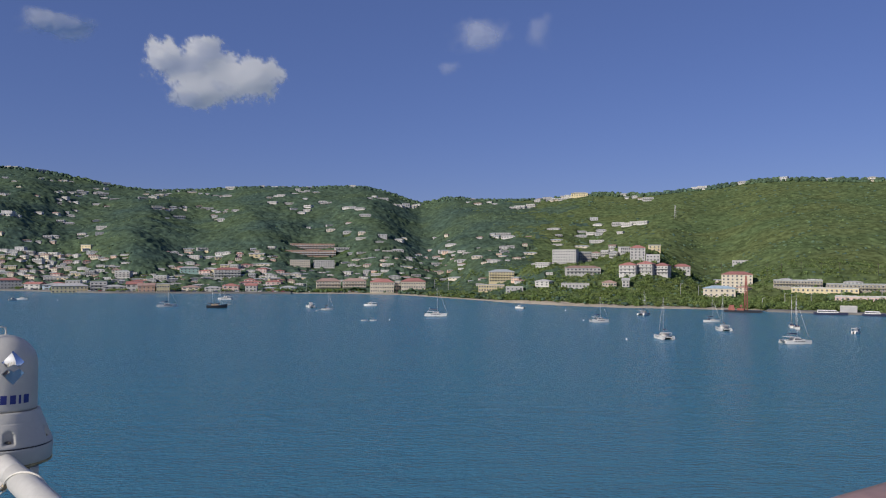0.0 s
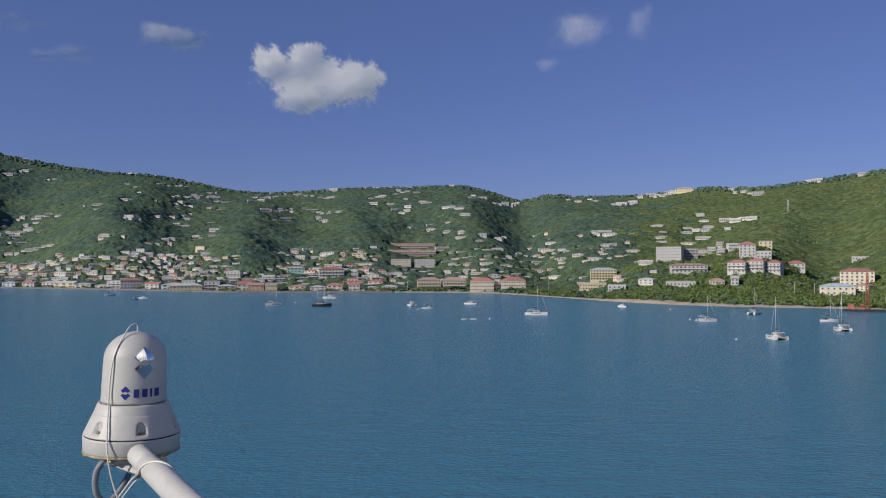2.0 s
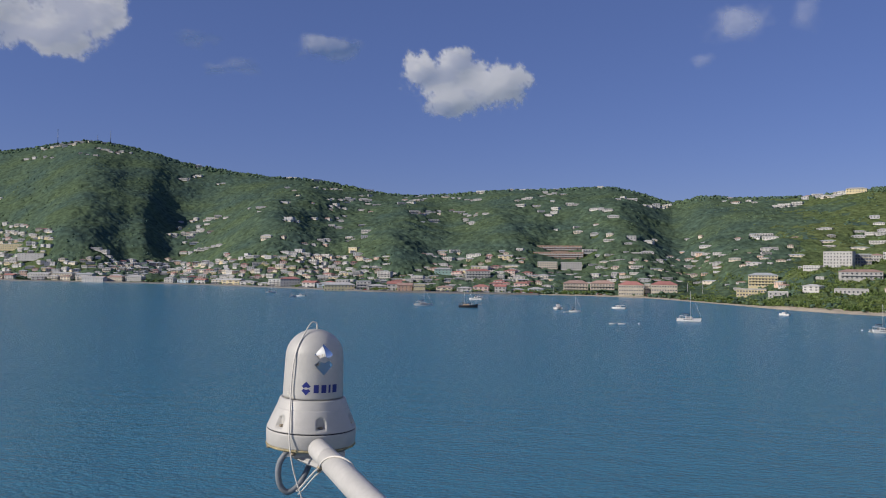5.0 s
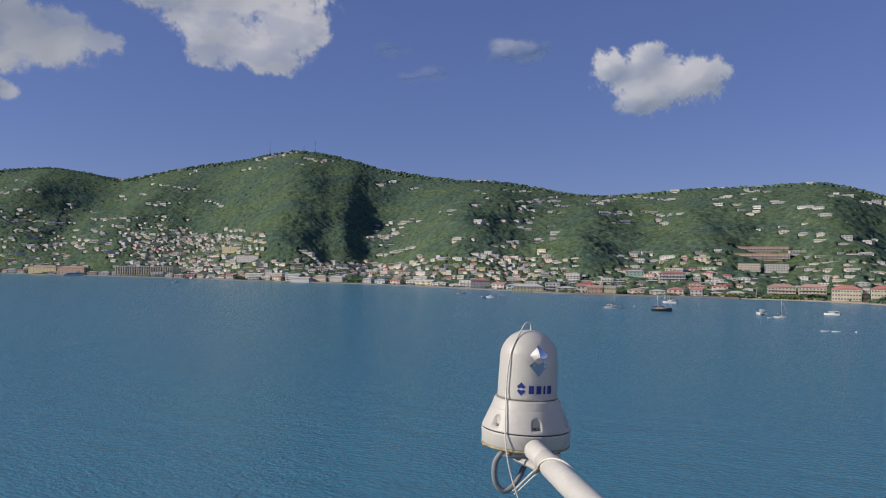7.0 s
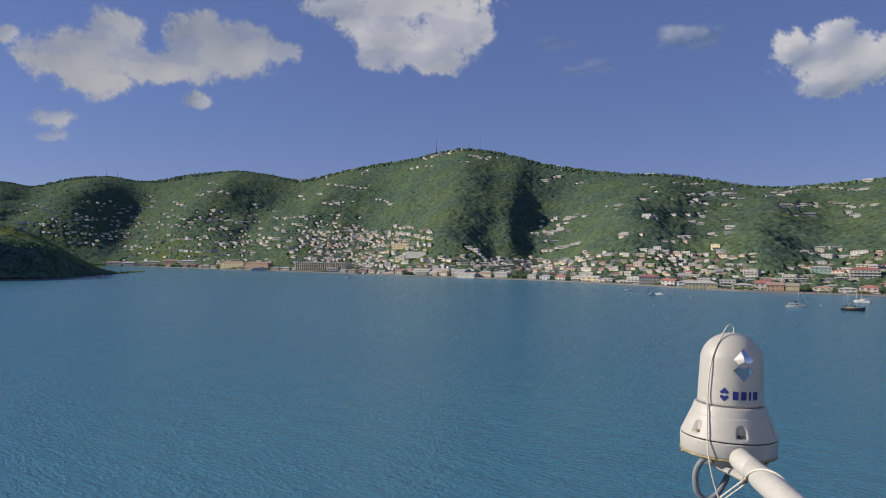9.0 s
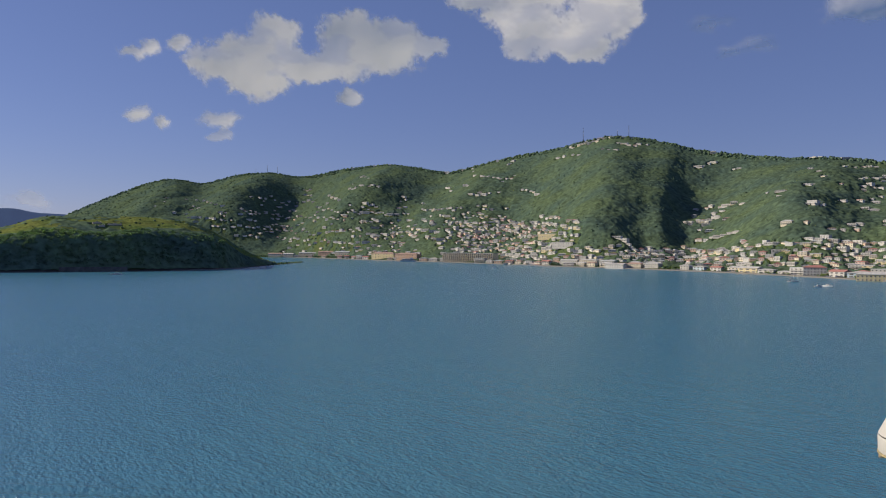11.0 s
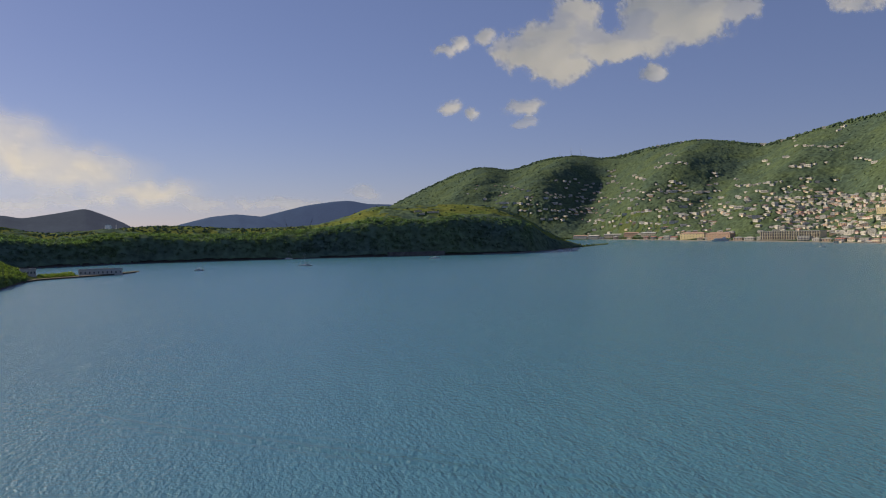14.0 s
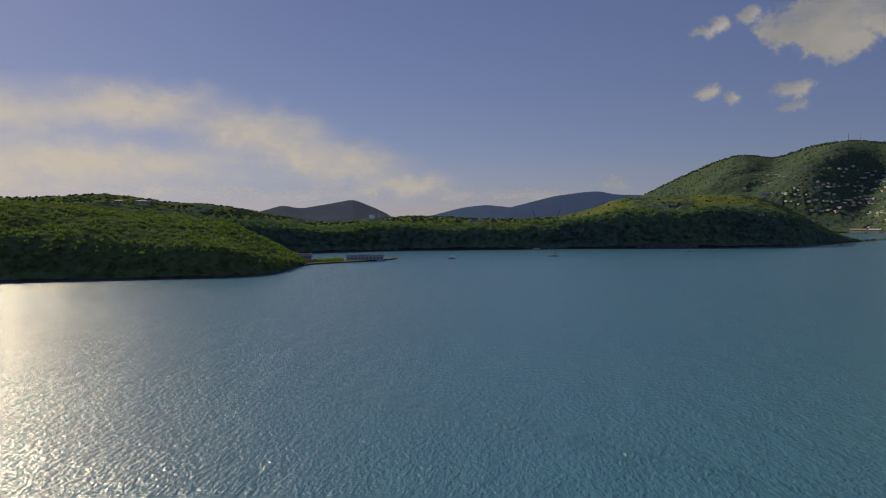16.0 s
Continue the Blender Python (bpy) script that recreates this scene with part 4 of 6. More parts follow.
district(55.5, 49, 1.0, 3.0, 30, MIX, HILL, 3)
district(66, 53.5, -0.6, 1.4, 90, MIX, HILL, 2, (0.7, 1.05))
district(66, 55, 1.2, 3.2, 50, MIX, HILL, 3, (0.7, 1.05))
district(75, 66, 0.4, 3.4, 50, WHITE_MIX, HILL, 5, (0.7, 1.05))
district(37, 33.5, 0.9, 2.6, 10, WHITE_MIX, HILL, 2)
district(32, 22, 3.3, 5.5, 16, WHITE_MIX, HILL, 5)
district(30, 23, 0.8, 3.0, 10, MIX, HILL, 4)
district(22, 9, 2.6, 5.1, 14, WHITE_MIX, HILL, 5)
district(10, -1.5, -1.5, 0.8, 85, MIX, OLD, 1, (0.55, 0.9))
district(10, 2.5, 0.8, 3.4, 7, WHITE_MIX, HILL, 6)
district(1, -8, -0.4, 2.0, 24, MIX, HILL, 4, (0.5, 0.85))
district(-8, -13, 1.2, 2.4, 10, WHITE_MIX, HILL, 4)
district(-2, -8, -2.2, -0.9, 10, MIX, HILL, 4)
district(-19, -29, -2.6, -1.2, 10, MIX, HILL, 6)
# houses that break the skyline
for rb_ in (-13.0, -17.9, -18.4, -21.0, -23.6, -26.3, -28.8, -2.2, -7.6, 6.6, 9.8, 13.0, 15.2, 19.6, 23.4, 27.2, 35.4, 40.9, 41.5, 42.3, 43.1, 50.4, 52.9, 58.3, 59.4, 61.0, 67.6):
    put_house(dice.choice(WHITE_MIX), mainland, rb_, float(RIDGE_AT(rb_)) - 6, dice.uniform(-25, 25), (dice.uniform(0.8, 1.2), 0.9, 0.95), "houses on the ridge")
put_house(0, island, 115.5, on_slope(island, H_SHORE, H_RIDGE, 115.5, 1.75), 10, (1.5, 1.2, 0.9), "houses on the island ridge")
put_house(4, island, 116.9, on_slope(island, H_SHORE, H_RIDGE, 116.9, 1.9), -20, (1.2, 1.2, 0.9), "houses on the island ridge")

build_houses(300)

# stone ruins on the island
for rb, rr_, rw in ((78.3, 1352.0, 13.0), (77.2, 1345.0, 20.0), (78.0, 1330.0, 9.0)):
    bm_r = boxes((-rw / 2, rw / 2, -0.5, 0.5, -3, 2.6), (-rw / 2, -rw / 2 + 1, 0.5, 5, -3, 2.0), (rw / 2 - 1, rw / 2, 0.5, 4, -3, 3.4), (-rw * 0.1, rw * 0.12, -0.5, 0.5, 2.6, 3.8))
    ruin = top_mesh("ruined_wall", bm_r, PAINT["tan"], "roofless stone wall of a ruined fort on the island", "ruin", stand(island, rb, rr_, 6))
    cx, cy, _ = at_bearing(rb, rr_ - 9)
    CLEAR.append((cx, cy, rw * 0.6))
    CLEAR.append((*at_bearing(rb, rr_)[:2], rw * 0.5))

# white sheds on the headland's quay
for c0, c1, rq_, fl, bays in ((101.55, 98.85, 835.0, 1, 10), (105.0, 104.05, 812.0, 1, 5)):
    landmark("quay_shed", "long low white building on the quay spit", "warehouse", c0, c1, None, rq_, fl, 5.2, bays, 1, 9, "white", "flat", "white", ww=1.3, wh=2.0, deep=2.5, land=headland, near=N_SHORE, far=N_RIDGE)
    for k in range(5):
        c = at_bearing(c0 + (c1 - c0) * k / 4, rq_ - 6)
        CLEAR.append((c[0], c[1], 7))


def strip(name, shore, b0, b1, near, far, z, mat, label, n=240):
    """A paved strip along the water's edge, with a kerb face."""
    bm = bmesh.new()
    rows = []
    for k in range(n + 1):
        b = b0 + (b1 - b0) * k / n
        r = float(shore(b))
        rows.append([bm.verts.new(at_bearing(b, r + q, h)) for q, h in ((near, -3.0), (near, z), (far, z), (far, -3.0))])
    for a, c in zip(rows, rows[1:]):
        for k in range(3):
            bm.faces.new((a[k], c[k], c[k + 1], a[k + 1]))
    me = bpy.data.meshes.new(name)
    bm.to_mesh(me)
    bm.free()
    me.materials.append(mat)
    return tagged(new(name, me), label, "pavement", kind="structure")


strip("pavement_quay", SHORE, 11.0, 66.0, -2.0, 15.0, 1.7, CONCRETE, "pale concrete quay along the town's waterfront")
strip("pavement_pier", SHORE, -31.0, -22.5, -6.0, 9.0, 1.4, CONCRETE, "pale concrete pier at the marina")
strip("pavement_spit", N_SHORE, 98.0, 104.6, -2.0, 10.0, 1.3, ROCK, "dark stone quay of the headland spit", 80)

strip("pavement_island", H_SHORE, 68.4, 73.6, -5.0, 9.0, 1.3, CONCRETE, "low pale concrete landing at the island's tip", 60)
strip("wall_island_shore", H_SHORE, 76.4, 80.6, -1.5, 4.0, 6.5, SEA_WALL, "weathered grey stone wall along the island's shore", 60)

# ---- trees and scrub: crowns of small leaf clumps over all the slopes ----
def icosphere(level):
    bm = bmesh.new()
    bmesh.ops.create_icosphere(bm, subdivisions=level, radius=1.0)
    v = np.array([p.co[:] for p in bm.verts])
    f = np.array([[q.index for q in face.verts] for face in bm.faces])
    bm.free()
    return v, f


# plots that stay free of trees, on a grid of three metres
TAKEN = np.zeros((3000, 3000), bool)
for cx, cy, cr in CLEAR:
    reach = cr + 2.2
    i0, i1 = int((cx - reach + 5200) / 3), int((cx + reach + 5200) / 3) + 1
    j0, j1 = int((cy - reach + 3200) / 3), int((cy + reach + 3200) / 3) + 1
    px, py = np.meshgrid(np.arange(i0, i1) * 3 + 1.5 - 5200, np.arange(j0, j1) * 3 + 1.5 - 3200, indexing="ij")
    TAKEN[i0:i1, j0:j1] |= (px - cx) ** 2 + (py - cy) ** 2 < reach ** 2


def scatter(name, land, near, far, b0, b1, count, crown, level, mat, label, rng, keep=None, flat=0.66, growth=0.0, lift=0.0, free=True, clumps=1):
    """Leaf clumps over a stretch of land, sized by crown metres (growth: larger with distance), outside the cleared plots."""
    b = rng.uniform(b0, b1, count)
    lo, hi = near(b) + 10, far(b)
    r = lo * (hi / lo) ** rng.uniform(0, 1, count)
    x, y = -np.sin(np.radians(b)) * r, np.cos(np.radians(b)) * r
    ok = np.ones(count, bool)
    if keep is not None:
        ok &= rng.uniform(0, 1, count) < keep(b, r)
    size = (crown + growth * r) * rng.uniform(0.65, 1.35, count)
    gx, gy = ((x + 5200) / 3).astype(int), ((y + 3200) / 3).astype(int)
    if free:
        ok &= ~TAKEN[np.clip(gx, 0, 2999), np.clip(gy, 0, 2999)]
    b, r, x, y, size = b[ok], r[ok], x[ok], y[ok], size[ok]
    z = land(b, r)
    ok = z > 0.35
    x, y, z, size = x[ok], y[ok], z[ok], size[ok]
    if clumps > 1:
        # each tree is a crown of leaf sprays round several limbs, open to the light
        limbs, sprays = clumps, 6
        limb = np.repeat(np.arange(len(x)), limbs)
        a, q = rng.uniform(0, 2 * np.pi, len(limb)), np.sqrt(rng.uniform(0, 1, len(limb)))
        whole = size[limb]
        lx, ly = x[limb] + np.cos(a) * q * whole * 0.75, y[limb] + np.sin(a) * q * whole * 0.75
        lz = z[limb] + lift + whole * (0.3 + rng.uniform(-0.25, 0.75, len(limb)) * (1.1 - 0.6 * q) * 0.8)
        leaf = np.repeat(np.arange(len(limb)), sprays)
        centre = np.stack([lx, ly, lz], -1)[leaf] + rng.normal(0, 0.2, (len(leaf), 3)) * whole[leaf][:, None]
        one = rng.normal(0, 1, (len(leaf), 3))
        one /= np.linalg.norm(one, axis=1)[:, None]
        two = np.cross(one, rng.normal(0, 1, one.shape))
        two /= np.linalg.norm(two, axis=1)[:, None]
        half = (whole[leaf] * rng.uniform(0.13, 0.26, len(leaf)))[:, None]
        verts = np.stack([centre - one * half, centre + two * half * 0.7, centre + one * half, centre - two * half * 0.7], 1).reshape(-1, 3)
        ob = new(name, mesh_from(name, verts, np.arange(len(verts)).reshape(-1, 4), [mat], False))
        return tagged(ob, label, "trees", kind="stuff")
    v, f = icosphere(level)
    n, k = len(x), len(v)
    jag = rng.uniform(0.7, 1.22, (n, k, 1))
    spin = rng.uniform(0, 2 * np.pi, n)
    c, s = np.cos(spin)[:, None], np.sin(spin)[:, None]
    vx, vy = v[None, :, 0] * c - v[None, :, 1] * s, v[None, :, 0] * s + v[None, :, 1] * c
    vz = np.broadcast_to(v[None, :, 2], vx.shape) * flat
    verts = np.stack([vx, vy, vz], -1) * jag * size[:, None, None]
    verts += np.stack([x, y, z + lift + size * flat * 0.32], -1)[:, None, :]
    faces = (f[None] + (np.arange(n) * k)[:, None, None]).reshape(-1, 3)
    ob = new(name, mesh_from(name, verts.reshape(-1, 3), faces, [mat], True))
    return tagged(ob, label, "trees", kind="stuff")


def canopy(name, land, b0, b1, nb, near, far, nr, tall, grain, mat, label, seed, power=1.15, crest=None, mixed=None):
    """The closed roof of the woods as one uneven sheet over the ground, open at the plots."""
    bs, us = np.linspace(b0, b1, nb), np.linspace(0, 1, nr) ** power
    bb, uu = np.meshgrid(bs, us, indexing="ij")
    lo, hi = near(bs)[:, None], far(bs)[:, None]
    rr = lo + (hi - lo) * uu
    jitter = np.random.default_rng(seed)
    bb = bb + jitter.uniform(-0.35, 0.35, bb.shape) * (b1 - b0) / nb
    x, y = -np.sin(np.radians(bb)) * rr, np.cos(np.radians(bb)) * rr
    lump = fbm(x / grain, y / grain, seed, 2)
    stand_h = 0.45 + 0.9 * fbm(x / 70, y / 70, seed + 5, 3)
    z = land(bb, rr)
    if mixed is not None:
        tall = tall * (0.64 + 0.36 * smooth(bb, -14, 2))
    h = tall * stand_h * (0.35 + 1.3 * lump) + jitter.uniform(-0.12, 0.12, bb.shape) * tall
    open_up = None
    if crest is not None and mixed is None:
        open_up = smooth(uu, 0.2, 0.34) * fbm(x / 45, y / 45, seed + 9, 3) > 0.4
        h = np.where(open_up, h * 0.4, h)
    gx, gy = ((x + 5200) / 3).astype(int), ((y + 3200) / 3).astype(int)
    taken = TAKEN[np.clip(gx, 0, 2999), np.clip(gy, 0, 2999)] | (z < 0.9)
    h = np.where(taken, -2.0, h)
    v = np.stack([x, y, z + h], -1).reshape(-1, 3)
    i = (np.arange(nb - 1)[:, None] * nr + np.arange(nr - 1)[None]).ravel()
    f = np.stack([i, i + 1, i + nr + 1, i + nr], -1)
    f = f[~taken.reshape(-1)[f].all(1)]
    index = None if open_up is None else open_up.reshape(-1)[f[:, 0]].astype(int)
    if mixed is not None:
        # brush takes over from the woods in ragged patches
        brush = fbm(x / 60, y / 60, seed + 11, 4) + (mixed - bb) / 15
        index = (brush.reshape(-1)[f[:, 0]] > 0.5).astype(int)
    return tagged(new(name, mesh_from(name, v, f, [mat, crest] if crest else [mat], True, index)), label, "trees", kind="stuff")


rng = np.random.default_rng(7)


def woods(b, r):
    return 0.35 + 0.9 * smooth(fbm(b * 0.5, r * 0.004, 14), 0.3, 0.6)


canopy("hillside_woods", mainland, -36, 84, 1440, lambda b: SHORE(b) + 32, lambda b: RIDGE_AT(b) + 60, 290, 3.6, 7.5, LEAF, "closed green woods and olive brush covering the hillside", 81, 1.15, SCRUB, -7.0)
canopy("island_woods", island, 65.5, 130, 700, lambda b: H_SHORE(b) + 1, lambda b: H_RIDGE(b) + 120, 110, 2.6, 7.0, LEAF, "dense dark woods and open meadow on the low island", 87, 1.0, MEADOW)
canopy("headland_brush", headland, 104.9, 130, 520, lambda b: N_SHORE(b) + 1, lambda b: N_RIDGE(b) + 120, 150, 1.3, 7.5, SCRUB, "thick green brush on the headland", 91, 1.0)
scatter("hillside_trees", mainland, SHORE, lambda b: RIDGE_AT(b) + 40, -34, 84, 22000, 1.3, 1, LEAF, "round tree crowns standing out of the hillside woods", rng, keep=lambda b, r: 0.3 + 0.7 * smooth(b, -14, -4), growth=0.0008, lift=1.0)
scatter("hillside_scrub", mainland, SHORE, lambda b: RIDGE_AT(b) + 40, -34, 84, 22000, 0.8, 1, SCRUB, "lighter green bushes between the trees", rng, keep=lambda b, r: 1.1 - woods(b, r) * smooth(b, -16, -4), growth=0.0007, lift=1.1)
scatter("ridge_trees", mainland, lambda b: RIDGE_AT(b) - 40, lambda b: RIDGE_AT(b) + 15, -34, 80, 4200, 2.0, 2, LEAF, "uneven row of trees along the skyline", rng, flat=0.9, growth=0.0006, lift=2.4)
scatter("garden_bushes", mainland, lambda b: SHORE(b) + 16, lambda b: SHORE(b) + 420, -32, 66, 12000, 1.5, 1, LEAF, "low garden bushes between the houses", rng, free=False)
scatter("shore_trees", mainland, SHORE, lambda b: SHORE(b) + 240, -34, 1, 2600, 3.4, 1, GROVE, "broad leafy trees behind the beach", rng, clumps=9)
scatter("town_trees", mainland, lambda b: SHORE(b) + 18, lambda b: SHORE(b) + 160, 1, 60, 2600, 3.0, 1, GROVE, "leafy street trees in the old town", rng, clumps=9)
scatter("quay_trees", mainland, lambda b: SHORE(b) + 6, lambda b: SHORE(b) + 27, 7, 34, 420, 2.6, 1, GROVE, "street trees in clumps along the waterfront", rng, keep=lambda b, r: smooth(fbm(b * 1.3, r * 0, 19), 0.4, 0.6), lift=1.0, free=False, clumps=9)
scatter("marina_trees", mainland, lambda b: SHORE(b) + 4, lambda b: SHORE(b) + 95, -34, -17.5, 330, 3.3, 1, GROVE, "broad trees between the marina and the school", rng, lift=0.8, free=False, clumps=9)
scatter("knoll_trees", mainland, lambda b: 0 * b + 700, lambda b: 0 * b + 880, -18, -6.5, 420, 3.0, 1, GROVE, "round trees between the hotel blocks on the knoll", rng, lift=0.6, clumps=9)
scatter("island_trees", island, H_SHORE, lambda b: H_RIDGE(b) + 60, 65.5, 128, 6000, 2.0, 1, LEAF, "tree crowns standing out of the island woods", rng, keep=lambda b, r: np.where(((r - H_SHORE(b)) / (H_RIDGE(b) - H_SHORE(b)) > 0.24) & (b < 86), 0.07, 0.8), lift=1.2)
scatter("island_grove", island, H_SHORE, lambda b: H_SHORE(b) + 90, 70, 112, 2600, 3.6, 1, LEAF, "taller trees along the island's shore", rng, lift=1.0, clumps=9)
scatter("headland_bushes", headland, N_SHORE, lambda b: N_RIDGE(b) + 60, 104.9, 128, 1300, 1.3, 1, SCRUB, "low rounded bushes on the headland", rng, lift=0.6)
scatter("headland_trees", headland, lambda b: N_SHORE(b) - 6, lambda b: N_RIDGE(b) + 40, 104.6, 128, 2400, 2.2, 1, SCRUB, "rounded leafy trees over the headland slope", rng, lift=0.3, clumps=9)
scatter("spit_trees", headland, lambda b: N_SHORE(b) + 1, lambda b: N_SHORE(b) + 42, 101.8, 103.95, 90, 2.6, 1, GROVE, "low leafy trees between the sheds on the spit", rng, lift=0.6, free=False, clumps=9)

# ---- the thermal camera on its pipe arm ----
POD_X, POD_Y, POD_Z = -1.624, 2.872, EYE - 0.726
pod = thing("camera_pod", "white domed thermal camera housing with blue markings", "camera", pose(POD_X, POD_Y, POD_Z, 0, 0, 28) @ pose(0, 0, 0, 0, 1.9, 0) @ Matrix.Diagonal((1, 1, 0.945, 1)))
R0 = 0.115
dome = [(0.1195, 0.2), (0.1195, 0.21), (0.1185, 0.26), (0.1165, 0.32), (R0, 0.368)] + [(R0 * math.cos(a), 0.368 + R0 * math.sin(a)) for a in (radians(7.5 * k) for k in range(1, 12))] + [(0.002, 0.483)]
dome_part = part("dome", lathe(dome, 96), POD_WHITE, pod)
# the collar and the cone, with six arched bolt recesses
cone = [(0.1188, 0.196), (0.1215, 0.1985), (0.128, 0.197), (0.131, 0.193), (0.1405, 0.1625), (0.1418, 0.1585), (0.1432, 0.1575)]
cone += [(0.1432 + (0.1715 - 0.1432) * k / 22, 0.1575 + (0.088 - 0.1575) * k / 22) for k in range(1, 23)] + [(0.1755, 0.079), (0.1768, 0.0755), (0.1765, 0.0735), (0.15, 0.073)]
bm_c = lathe(cone[::-1], 216)
NICHES = [11.5 + 60 * k for k in range(6)]
for v in bm_c.verts:
    phi = math.degrees(math.atan2(v.co.x, -v.co.y))
    off = min(abs((phi - n + 180) % 360 - 180) for n in NICHES)
    if 0.089 < v.co.z < 0.139:
        half = 5.8 * math.sqrt(max(0.0, 1 - max(0.0, (v.co.z - 0.112) / 0.027) ** 2))
        if off < half:
            rad = math.hypot(v.co.x, v.co.y)
            inner = 0.1485 if v.co.z < 0.13 else 0.15
            s = min(1.0, inner / rad)
            v.co.x, v.co.y = v.co.x * s, v.co.y * s
shoulder = part("shoulder", bm_c, POD_WHITE, pod)
part("seal", lathe([(0.15, 0.0685), (0.1752, 0.0685), (0.1752, 0.0738), (0.15, 0.0738)], 96), DARK_RUBBER, pod, "thin black seal")
base_part = part("base", lathe([(0.15, 0.006), (0.1735, 0.008), (0.1755, 0.012), (0.1785, 0.061), (0.178, 0.066), (0.176, 0.0685), (0.15, 0.0685)], 96), POD_WHITE, pod)
bm_rim = lathe([(0.14, -0.004), (0.1715, -0.003), (0.1775, 0.0005), (0.1785, 0.004), (0.1765, 0.0078), (0.14, 0.0078)], 120)
for v in bm_rim.verts:
    k = 1 + 0.012 * (noise.noise(v.co * 60))
    v.co.x, v.co.y = v.co.x * k, v.co.y * k
part("rim", bm_rim, RUST, base_part, "rust-stained bottom rim")
for n in NICHES:
    a = radians(n)
    bolt = lathe([(0.009, 0.0), (0.009, 0.006), (0.0075, 0.0075), (0.004, 0.0085)], 6)
    bolt.transform(pose(math.sin(a) * 0.1555, -math.cos(a) * 0.1555, 0.0915))
    part("bolt", bolt, BOLT, shoulder, "stained hex bolt")
    foot = lathe([(0.0105, -0.016), (0.0105, -0.006), (0.007, -0.0045), (0.007, 0.0)], 8)
    a2 = radians(n + 24)
    foot.transform(pose(math.sin(a2) * 0.164, -math.cos(a2) * 0.164, 0.0))
    part("bolt", foot, BOLT, base_part, "stained hex bolt")


def dome_radius(z):
    if z > 0.368:
        return math.sqrt(max(0.0, R0 * R0 - (z - 0.368) ** 2))
    return float(np.interp(z, (0.21, 0.26, 0.32, 0.368), (0.1195, 0.1185, 0.1165, R0)))


def decal(name, shapes, mat, label, phi0, z0, lift=0.0012):
    """Thin film on the dome: shapes are outlines in metres along the arc and up, round phi0 degrees and height z0."""
    bm = bmesh.new()
    for pts in shapes:
        vs = [bm.verts.new((u, w, 0)) for u, w in pts]
        bm.faces.new(vs)
    bmesh.ops.triangulate(bm, faces=bm.faces[:])
    bmesh.ops.subdivide_edges(bm, edges=bm.edges[:], cuts=5, use_grid_fill=True)
    for v in bm.verts:
        u, z = v.co.x, z0 + v.co.y
        r = dome_radius(z) + lift
        a = radians(phi0) + u / max(dome_radius(min(z, 0.4)), 0.09)
        v.co = Vector((math.sin(a) * r, -math.cos(a) * r, z))
    bmesh.ops.recalc_face_normals(bm, faces=bm.faces[:])
    return part(name, bm, mat, dome_part, label, shade=True)


def chevrons(w, h):
    """An upper and a lower arrowhead round an open middle."""
    up = [(0, h), (w, 0.333 * h), (0.527 * w, 0.057 * h), (0, 0.22 * h), (-0.527 * w, 0.057 * h), (-w, 0.333 * h)]
    return [up, [(x, -y) for x, y in up[::-1]]]


decal("mirror_emblem", chevrons(0.038, 0.0635), MIRROR, "mirror-foil double arrowhead emblem", 18.0, 0.366)
decal("blue_emblem", chevrons(0.0175, 0.0275), LOGO_BLUE, "blue double arrowhead emblem", -14.5, 0.2485)
# four plain blue blocks where the maker's word stands
for k, (c, wd) in enumerate(((4.5, 0.02), (19.0, 0.02), (30.5, 0.009), (42.5, 0.022))):
    decal("blue_bar", [[(-wd / 2, -0.0165), (wd / 2, -0.0165), (wd / 2, 0.0165), (-wd / 2, 0.0165)]], LOGO_BLUE, "plain blue block", c, 0.247)
for k in range(3):
    decal("faint_label", [[(-0.008, -0.0012), (0.008, -0.0012), (0.008, 0.0012), (-0.008, 0.0012)]], CABLE_WHITE, "faint worn label line", -52.0 - 2 * k, 0.214 + 0.006 * k)

# bracket under the housing
part("bracket", boxes((-0.105, 0.13, -0.14, 0.1, -0.024, -0.0045), (-0.02, 0.05, -0.15, -0.06, -0.042, -0.0245)), POD_WHITE, pod, "white mounting bracket")
part("bracket_leg", boxes((0.092, 0.132, -0.1, -0.02, -0.085, -0.0245)), POD_WHITE, pod)
bm_p = bmesh.new()
pl = [bm_p.verts.new(p) for p in ((-0.1, -0.12, -0.014), (0.02, -0.15, -0.008), (0.06, -0.2, -0.045), (0.045, -0.2, -0.062), (-0.06, -0.13, -0.032))]
top_f = bm_p.faces.new(pl)
ext = bmesh.ops.extrude_face_region(bm_p, geom=[top_f])
bmesh.ops.translate(bm_p, verts=[v for v in ext["geom"] if isinstance(v, bmesh.types.BMVert)], vec=(0.0, 0.012, -0.008))
bmesh.ops.recalc_face_normals(bm_p, faces=bm_p.faces[:])
part("bracket_plate", bm_p, POD_WHITE, pod)

